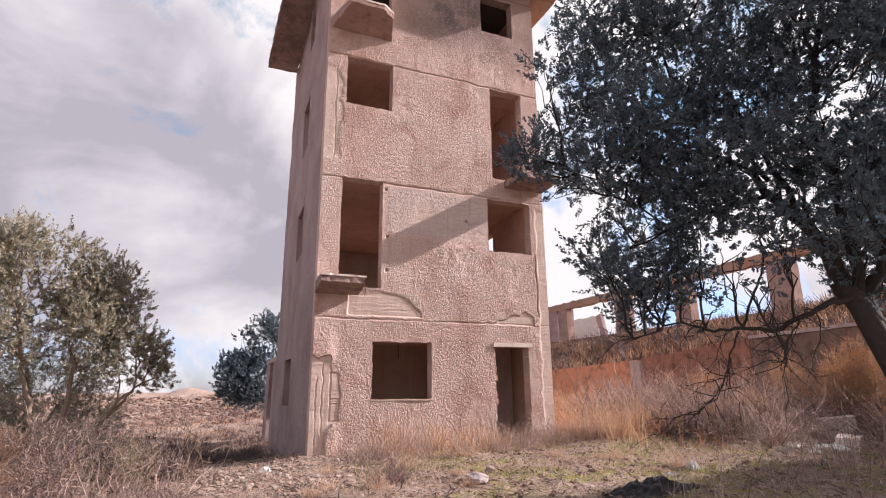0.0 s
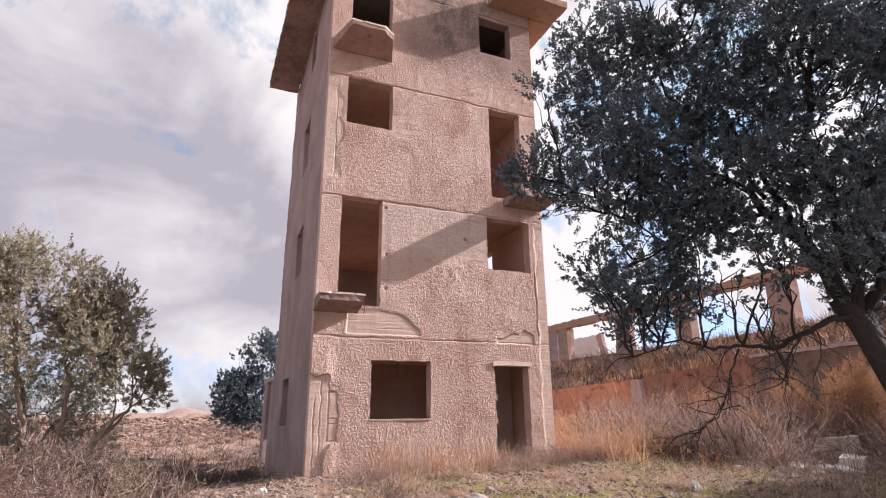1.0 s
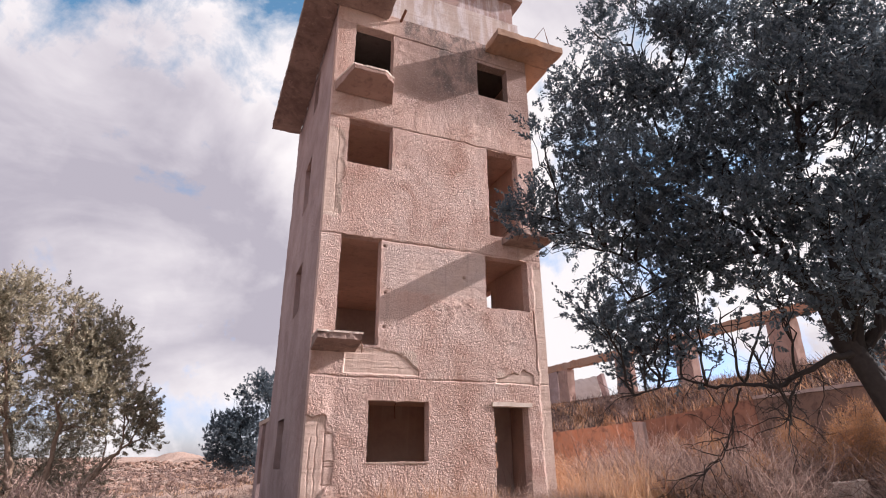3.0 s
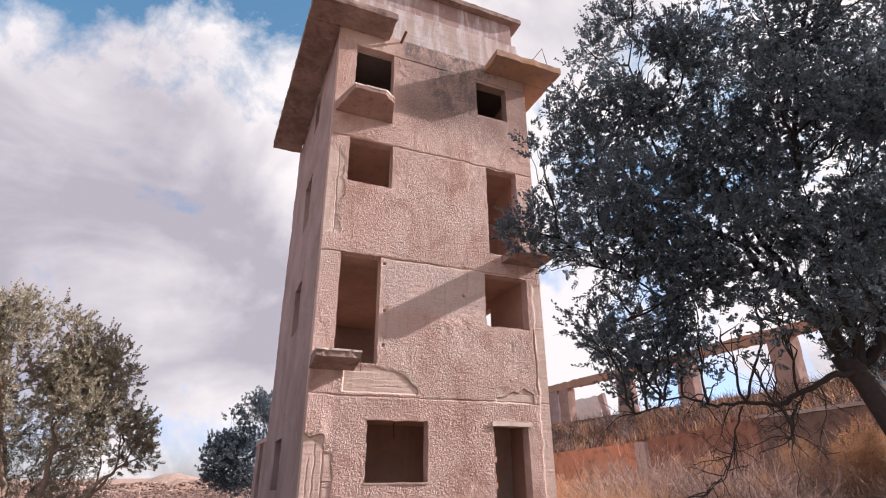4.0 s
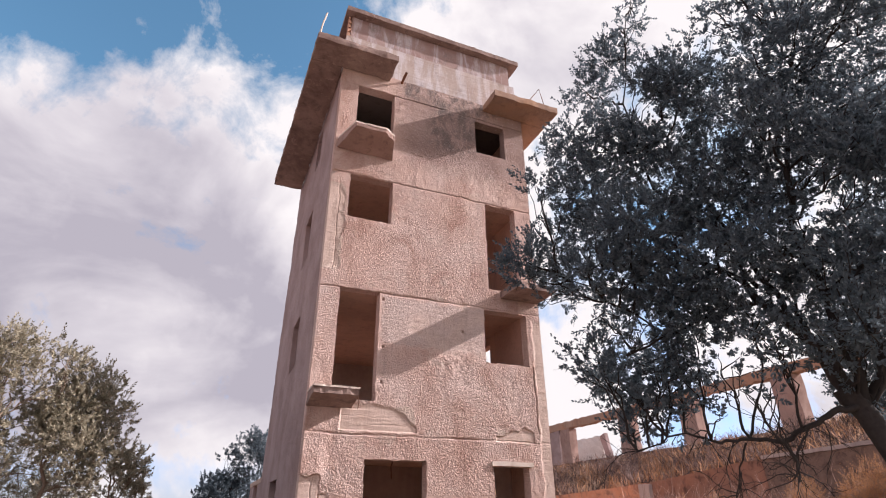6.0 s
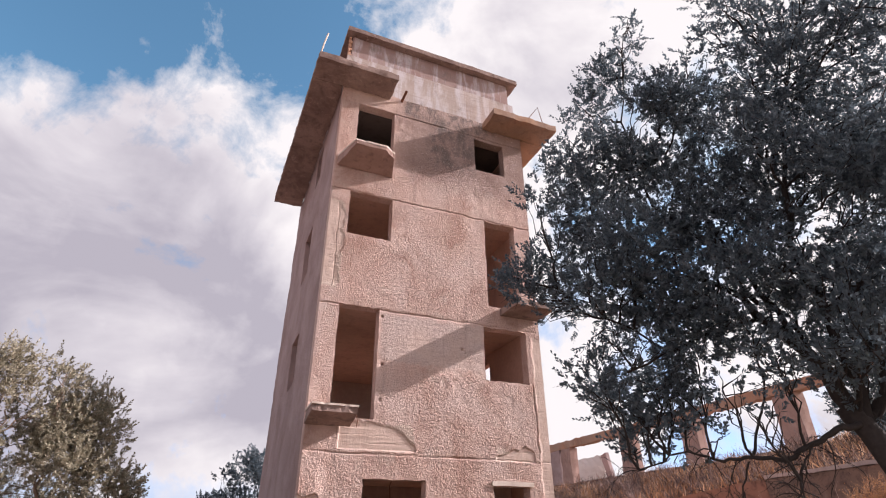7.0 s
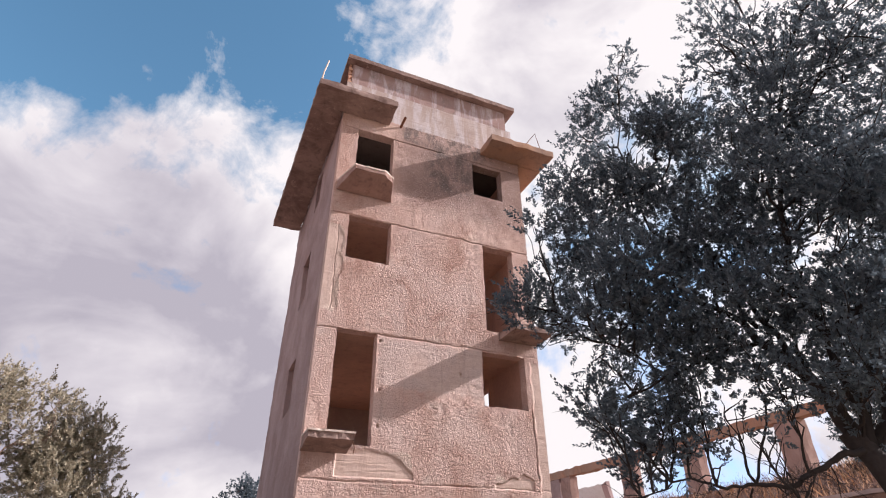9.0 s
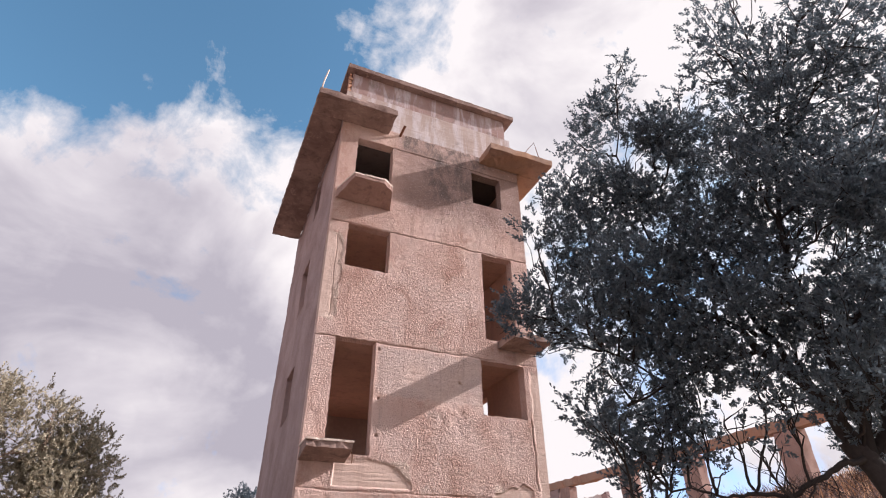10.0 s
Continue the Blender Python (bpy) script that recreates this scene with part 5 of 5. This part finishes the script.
def thicket(name, label, mat, region, clumps, each, size, width, seed, flat=0.5, keep=None):
    """Clumps of crooked twigs that arch out from their feet and fork."""
    rng = np.random.default_rng(seed)
    x0, x1, y0, y1 = region
    cx, cy = rng.uniform(x0, x1, clumps), rng.uniform(y0, y1, clumps)
    if keep is not None:
        ok = keep(cx, cy)
        cx, cy = cx[ok], cy[ok]
    n = len(cx)
    m = n * each
    s = Soup()
    big = size * (0.35 + 1.1 * rng.random(n) ** 1.5)
    sc = np.repeat(big, each)[:, None]
    base = np.repeat(np.stack([cx, cy, ground_z(cx, cy) - 0.03], -1), each, 0) + rng.normal(size=(m, 3)) * np.array([0.16, 0.16, 0.0]) * sc
    a = rng.random(m) * 2 * np.pi
    up = flat + (1 - flat) * rng.random(m)
    flow = np.stack([np.cos(a) * np.sqrt(1 - up * up * 0.8), np.sin(a) * np.sqrt(1 - up * up * 0.8), up], -1)

    def strands(start, aim, length, wide, steps=4, sag=0.12, wander=0.36):
        """Ribbons of a few crooked steps."""
        k = len(start)
        a_ = rng.random(k) * 2 * np.pi
        side = np.stack([np.cos(a_), np.sin(a_), 0.3 * rng.normal(size=k)], -1) * wide
        p, d, rows, mids = start.copy(), aim.copy(), [], []
        for q in range(steps + 1):
            t_ = 1 - 0.75 * q / steps
            rows.extend([p - side * t_, p + side * t_])
            mids.append((p.copy(), d.copy()))
            d = d + rng.normal(size=d.shape) * wander + np.array([0, 0, -sag])
            d /= np.linalg.norm(d, axis=1)[:, None]
            p = p + d * length / steps
        v = np.stack(rows, 1)
        w_ = 2 * (steps + 1)
        idx = np.arange(k)[:, None, None] * w_
        q = np.arange(steps)[None, :, None] * 2
        s.add(v.reshape(-1, 3), (idx + q + np.array([[[0, 1, 3, 2]]])).reshape(-1, 4))
        return mids
    mids = strands(base, flow, sc * (0.6 + 0.8 * rng.random((m, 1))), width)
    for lev in (1, 2, 3):
        p, d = mids[lev]
        d2 = d + rng.normal(size=d.shape) * 0.7
        d2 /= np.linalg.norm(d2, axis=1)[:, None]
        strands(p, d2, sc * 0.38 * (0.4 + rng.random((m, 1))), width * 0.55, 3, 0.05, 0.35)
    return solid(name, s, mat, label, "shrub", kind="stuff")


thicket("dead_brush", "tangle of dead grey-brown twigs", TWIG, (-6.5, -1.6, -4.2, 0.2), 45, 36, 0.45, 0.0055, 201, 0.15, lambda x, y: y < -2.2 - 0.65 * x - 1.2)
thicket("dead_brush", "tangle of dead grey-brown twigs", TWIG, (6.6, 11.0, -6.5, 4.0), 150, 40, 0.75, 0.009, 202, 0.3, off_block)
thicket("dead_brush", "tall tangle of dead twigs below the wall", TWIG, (8.2, 11.1, -5.5, 1.5), 110, 46, 1.0, 0.007, 211, 0.4, off_block)
thicket("dead_brush", "tangle of pale pinkish dead twigs in the sun", PINK_TWIG, (6.7, 9.6, -4.6, 3.0), 190, 46, 0.85, 0.0085, 212, 0.3, off_block)
thicket("dead_brush", "tall pale pinkish dead stalks in the sun", PINK_TWIG, (7.1, 10.4, -4.8, 2.0), 220, 34, 1.05, 0.008, 213, 0.45, off_block)
thicket("dead_brush", "dark tangle inside the pale brush", DARK_TWIG, (7.0, 10.6, -4.8, 2.5), 22, 46, 0.7, 0.010, 218, 0.35, off_block)
thicket("dead_brush", "purplish-brown tangle among the pale brush", PURPLE_BRUSH, (7.0, 10.0, -4.2, 2.5), 100, 50, 0.90, 0.012, 214, 0.3, off_block)
thicket("dead_brush", "tangle of dry orange-brown stalks", ORANGE_STRAW, (5.3, 9.5, -1.4, 9.0), 260, 46, 0.70, 0.010, 207, 0.45, open_side)
thicket("dead_brush", "purplish-brown dead shrubs on the terrace bank", PURPLE_BRUSH, (11.9, 20.0, -6.0, 20.0), 380, 46, 0.62, 0.016, 203, 0.3)
thicket("dead_brush", "dark dead weeds on the terrace bank", DARK_TWIG, (11.9, 20.5, -6.0, 20.0), 240, 40, 0.60, 0.018, 217, 0.35)
thicket("dead_brush", "dark dead brush under the olive trees", DARK_TWIG, (-6.0, -1.6, -0.9, 4.0), 150, 46, 0.55, 0.009, 210, 0.25)
# the purplish brown also stands for shadows between the pale twigs
thicket("dead_brush", "purplish-brown dry brush on stony earth, shadows put into its colour", PURPLE_BRUSH, (-6.2, -1.8, -3.8, 1.0), 60, 60, 0.34, 0.0045, 219, 0.3, lambda x, y: y < -1.6 - 0.65 * x - 1.2)
thicket("dead_brush", "pale pinkish dead twigs on stony earth", PINK_TWIG, (-6.2, -1.6, -3.8, 0.6), 26, 22, 0.70, 0.005, 220, 0.2, lambda x, y: y < -1.8 - 0.65 * x - 1.2)
# dark twigs laid here to deepen the tower's shadow on the ground
thicket("dead_brush", "low dead twigs beside the tower, darkened for its shadow", DARK_TWIG, (-3.4, -0.4, 0.3, 6.0), 170, 44, 0.36, 0.004, 204, 0.2)
thicket("dry_stalks", "pinkish dry stalks at the tower foot", PINK_TWIG, (0.5, 5.5, -1.3, -0.25), 95, 46, 0.45, 0.0028, 208, 0.5)
thicket("straw_tuft", "pinkish tufts of dry grass on bare earth", PINK_STRAW, (-1.0, 4.5, -4.4, -1.2), 16, 110, 0.26, 0.003, 205, 0.5)
thicket("straw_tuft", "purplish-brown tuft of dry grass on bare earth", PURPLE_BRUSH, (0.46, 0.56, -3.28, -3.18), 2, 260, 0.50, 0.004, 215, 0.6)
thicket("dry_stalks", "pale tangled dry stalks in the doorway", PINK_TWIG, (3.85, 4.5, 0.0, 0.9), 14, 30, 0.5, 0.005, 216, 0.5)
thicket("dead_brush", "low shrubs under the far trees", DARK_TWIG, (-14, -4.5, 4.0, 16.0), 110, 60, 0.9, 0.010, 206, 0.3)
thicket("dead_brush", "dry weeds on the open field", PURPLE_BRUSH, (-12, 3.5, 7.0, 34.0), 340, 40, 0.46, 0.010, 209, 0.3)


# dried-out shrubs, still in leaf
# on the left, purple and dark leaves carry the shade inside the shrubs
for k, (x, y, r_, hgt) in enumerate(((-3.6, -1.9, 0.55, 0.62), (-3.0, -1.5, 0.42, 0.50), (-4.6, -1.1, 0.6, 0.75), (-2.5, -0.7, 0.30, 0.34), (-4.1, -2.0, 0.5, 0.55), (-3.3, -0.5, 0.45, 0.55), (-5.4, -0.3, 0.6, 0.8), (-2.55, -2.1, 0.36, 0.42), (-3.2, -2.6, 0.42, 0.42), (-3.9, -2.9, 0.40, 0.45), (-2.1, -1.5, 0.28, 0.26), (9.6, -3.2, 0.55, 0.85), (8.9, -0.6, 0.5, 0.75), (9.9, 1.3, 0.5, 0.75), (8.2, -2.2, 0.4, 0.5), (10.4, -1.6, 0.55, 0.95), (8.3, -4.75, 0.30, 0.95), (8.5, -5.0, 0.32, 0.95), (10.2, -3.2, 0.5, 1.1), (7.9, -2.7, 0.25, 0.50), (9.5, -3.9, 0.35, 0.95), (7.3, -2.2, 0.2, 0.4), (9.2, -2.4, 0.40, 0.95), (9.2, -3.3, 0.35, 0.95), (9.2, -2.0, 0.22, 0.45))):
    z = float(ground_z(x, y))
    olive("dry_shrub", "low dry shrub with rust-orange leaves in pale brush" if x > 0 else "low dry shrub of purplish-brown twigs on stony earth", [
        ([V3(x, y, z - 0.05), V3(x + 0.05, y, z + hgt * 0.6), V3(x, y + 0.05, z + hgt)], 0.018, 0.006),
        ([V3(x, y, z - 0.05), V3(x - r_ * 0.5, y - 0.05, z + hgt * 0.8)], 0.014, 0.005),
        ([V3(x, y, z - 0.05), V3(x + r_ * 0.5, y + 0.05, z + hgt * 0.8)], 0.014, 0.005),
    ], [(x - r_ * 0.4, y, z + hgt * 0.75, r_ * 0.75, hgt * 0.6, 1), (x + r_ * 0.45, y + 0.05, z + hgt * 0.85, r_ * 0.7, hgt * 0.6, 1), (x, y, z + hgt * 1.2, r_ * 0.6, hgt * 0.45, 2.2 if x > 0 else 1)],
        RUST_LEAF if x > 0 else (PURPLE_BRUSH, DARK_TWIG, DRY_LEAF, PURPLE_BRUSH, RUST_BRUSH)[k % 5], TWIG, 0.030, 1700, 10, 500 + k, gap=-0.35, twig_len=0.14)


# ---- stones and litter ----
def stones(name, label, mat, count, region, size, seed, keep=None, power=3.0):
    rng = np.random.default_rng(seed)
    g = (1 + 5 ** 0.5) / 2
    ico = np.array([(-1, g, 0), (1, g, 0), (-1, -g, 0), (1, -g, 0), (0, -1, g), (0, 1, g), (0, -1, -g), (0, 1, -g), (g, 0, -1), (g, 0, 1), (-g, 0, -1), (-g, 0, 1)]) / 1.9
    tri = np.array([(0, 11, 5), (0, 5, 1), (0, 1, 7), (0, 7, 10), (0, 10, 11), (1, 5, 9), (5, 11, 4), (11, 10, 2), (10, 7, 6), (7, 1, 8),
                    (3, 9, 4), (3, 4, 2), (3, 2, 6), (3, 6, 8), (3, 8, 9), (4, 9, 5), (2, 4, 11), (6, 2, 10), (8, 6, 7), (9, 8, 1)])
    x0, x1, y0, y1 = region
    x, y = rng.uniform(x0, x1, count), rng.uniform(y0, y1, count)
    ok = ~((x > -0.1) & (x < TW + 0.1) & (y > -0.15) & (y < TD + 0.1))
    if keep is not None:
        ok &= keep(x, y)
    x, y = x[ok], y[ok]
    n = len(x)
    r = size * (0.25 + 0.75 * rng.random(n) ** power)
    v = ico[None] * (0.75 + 0.5 * rng.random((n, 12, 1))) * r[:, None, None] * rng.uniform(0.6, 1.3, (n, 1, 3)) * np.array([1, 1, 0.6])
    a = rng.random(n) * 6.28
    c, sn = np.cos(a)[:, None], np.sin(a)[:, None]
    v = np.stack([v[:, :, 0] * c - v[:, :, 1] * sn, v[:, :, 0] * sn + v[:, :, 1] * c, v[:, :, 2]], -1)
    v += np.stack([x, y, ground_z(x, y) + r * 0.12], -1)[:, None, :]
    s = Soup()
    s.add(v.reshape(-1, 3), (np.arange(n)[:, None, None] * 12 + tri[None]).reshape(-1, 3))
    return solid(name, s, mat, label, "rubble", kind="stuff")


stones("rubble", "small pale stones and broken plaster on the earth", STONE, 5000, (-6, 8, -6.5, 0.5), 0.038, 301)
stones("rubble", "small reddish stones and clods on the earth", RED_RUBBLE, 5000, (-6, 8, -6.5, 0.5), 0.05, 305)
stones("rubble", "heap of pale broken stones and plaster by the tower corner", STONE, 800, (-3.2, 0.8, -2.6, -0.3), 0.06, 302)
stones("rubble", "pale rubble at the foot of the brush", STONE, 170, (6.0, 8.6, -4.7, -3.0), 0.13, 303)
stones("rubble", "reddish rubble on the open field", RED_RUBBLE, 3600, (-18, 3, 18, 50), 0.28, 304)
stones("rubble", "pale broken stones on the open field", STONE, 900, (-16, 3, 18, 46), 0.16, 306)


def one_stone(name, label, x, y, size, seed, mat):
    bm = bmesh.new()
    bmesh.ops.create_icosphere(bm, subdivisions=3, radius=1.0)
    for vtx in bm.verts:
        d = vtx.co.normalized()
        k = 1 + 0.30 * noise.noise(d * 1.6 + Vector((seed, 0, 0))) + 0.10 * noise.noise(d * 5 + Vector((0, seed, 0)))
        vtx.co = Vector((d.x * size[0], d.y * size[1], d.z * size[2])) * k
    ob = solid(name, bm, mat, label, "rock")
    ob.location = (x, y, float(ground_z(x, y)) + size[2] * 0.35)
    ob.rotation_euler = (0, 0, seed)
    return ob


one_stone("rock", "grey weathered rock half sunk in mossy earth", 1.48, -3.68, (0.23, 0.13, 0.06), 1.3, GREY_CONCRETE)
one_stone("rock", "small round pale rock on the earth", 2.02, -3.0, (0.08, 0.07, 0.06), 2.6, STONE)


def slab_block(name, label, x, y, size, turn, lift, mat, seed):
    bm = block(-size[0] / 2, size[0] / 2, -size[1] / 2, size[1] / 2, 0, size[2], 0.08, 0.02, seed, 0.02)
    ob = solid(name, bm, mat, label, "block")
    ob.matrix_world = pose(x, y, float(ground_z(x, y)) + lift, 0, -6, turn)
    return ob


slab_block("concrete_block", "pale broken concrete block lying in the brush", 8.7, -3.53, (0.52, 0.30, 0.42), -40, -0.02, PALE, 401)
slab_block("concrete_block", "flat pale lump of concrete among twigs", 7.6, -4.35, (0.35, 0.3, 0.20), 20, -0.03, PALE, 402)


def crumpled(name, label, x, y, size, seed, mat, category):
    """Crumpled sheet lying on the ground."""
    s = Soup()
    k = 26
    u, v = np.meshgrid(np.linspace(-1, 1, k), np.linspace(-1, 1, k), indexing="ij")
    r = 1 + 0.18 * lattice_noise(u * 2 + seed, v * 2, 51)
    X, Y = u * size[0] * r, v * size[1] * r
    dome = np.clip(1 - np.maximum(abs(u), abs(v)) ** 3, 0, 1)
    Z = size[2] * dome * (0.65 + 0.5 * np.abs(lattice_noise(u * 3 + seed, v * 3, 52)) + 0.2 * lattice_noise(u * 8, v * 8 + seed, 53)) - 0.02
    ids = np.arange(k * k).reshape(k, k)
    s.add(np.stack([X, Y, Z], -1), np.stack([ids[:-1, :-1], ids[1:, :-1], ids[1:, 1:], ids[:-1, 1:]], -1).reshape(-1, 4))
    ob = solid(name, s, mat, label, category)
    ob.location = (x, y, float(ground_z(x, y)))
    ob.rotation_euler = (0, 0, seed * 0.7)
    return ob


crumpled("plastic_sheet", "crumpled black plastic sheet on the ground in shade", 2.86, -5.15, (0.56, 0.24, 0.15), 0.4, SHEETING, "sheet")
crumpled("plastic_bag", "crumpled white plastic bag on the earth", 4.2, -4.45, (0.09, 0.07, 0.12), 2.0, WHITE_LITTER, "litter")
crumpled("plastic_bag", "small scrap of white plastic on the earth", 3.75, -4.5, (0.08, 0.04, 0.04), 3.0, WHITE_LITTER, "litter")
crumpled("plastic_bag", "crumpled pale plastic scrap among stones", -0.75, -0.75, (0.11, 0.09, 0.10), 4.0, WHITE_LITTER, "litter")


for k, (x, y, size) in enumerate(((7.15, -3.75, (0.30, 0.16, 0.09)), (7.3, -4.25, (0.42, 0.22, 0.10)), (6.8, -3.5, (0.20, 0.10, 0.06)), (7.9, -4.15, (0.26, 0.16, 0.10)), (6.4, -3.3, (0.12, 0.08, 0.06)), (6.75, -4.35, (0.30, 0.12, 0.06)), (7.75, -3.6, (0.18, 0.14, 0.12)))):
    crumpled("plastic_scrap", "torn pale plastic scrap among twigs and rubble", x, y, size, 5.0 + k, WHITE_LITTER, "litter")


# ---- iron left on the tower ----
def rod(name, label, points, radius, category, mat=RUST):
    s = Soup()
    s.tube(points, np.full(len(points), radius), 8)
    return solid(name, s, mat, label, category, smooth=True)


# pale colour stands in for sunlight on the rod
rod("iron_rod", "thin rod standing on the roof slab, paled to look sunlit", [(-0.74, -0.66, 11.31), (-0.70, -0.66, 11.7), (-0.63, -0.66, 12.10)], 0.020, "rod", PALE)
rod("bent_wire", "bent rusty wire standing on the roof slab", [(4.98, -0.70, 11.22), (5.16, -0.70, 11.50), (5.36, -0.70, 11.80), (5.42, -0.70, 11.52), (5.48, -0.70, 11.22)], 0.011, "wire")
rod("drain_spout", "short rusty pipe sticking out of the wall", [(1.55, 0.02, 11.22), (1.56, -0.14, 11.26), (1.58, -0.30, 11.33)], 0.035, "pipe")


rod("hanging_wire", "thin dark wire hanging inside the ground-floor window", [(1.98, 0.7, 2.43), (1.95, 0.68, 2.2), (1.84, 0.66, 1.95), (1.86, 0.66, 1.72)], 0.010, "wire")
rod("rebar", "thin rusty bar hanging from the broken balcony", [(0.80, -0.45, 2.99), (0.84, -0.47, 2.90), (0.82, -0.47, 2.78)], 0.008, "rod")


def bare_stem(label, x, y, tall, seed):
    rng = np.random.default_rng(seed)
    s = Soup()
    z0 = float(ground_z(x, y)) - 0.05
    for k in range(3):
        tip = np.array([x + rng.normal() * 0.25, y + rng.normal() * 0.25, z0 + tall * (0.7 + 0.4 * rng.random())])
        line = crook(rng, (x + rng.normal() * 0.04, y, z0), tip, 8, 0.14)
        s.tube(line, np.linspace(0.013, 0.005, 8), 5)
        for q in (3, 4, 5, 6):
            end = line[q] + rng.normal(size=3) * 0.12 + np.array([0, 0, 0.12])
            s.tube(crook(rng, line[q], end, 5, 0.2), np.linspace(0.007, 0.003, 5), 4)
    return solid("bare_stem", s, BARK_PALE, label, "shrub")


bare_stem("pale forked dead stems standing in low brush", -1.75, -0.9, 0.85, 11)
bare_stem("pale crooked dead stem among brush", -3.1, -2.0, 0.9, 12)
bare_stem("pale crooked dead stem among brush", -3.7, -1.6, 0.9, 13)
for k, (x, y, tall) in enumerate(((-4.2, -1.3, 0.9), (-2.8, -2.2, 0.6), (-3.4, -2.5, 0.7), (-4.6, -1.9, 0.8), (-2.3, -1.6, 0.5), (-3.9, -0.6, 0.9), (-2.0, -1.5, 0.45))):
    bare_stem("pale crooked dead stem among brush", x, y, tall, 31 + k)
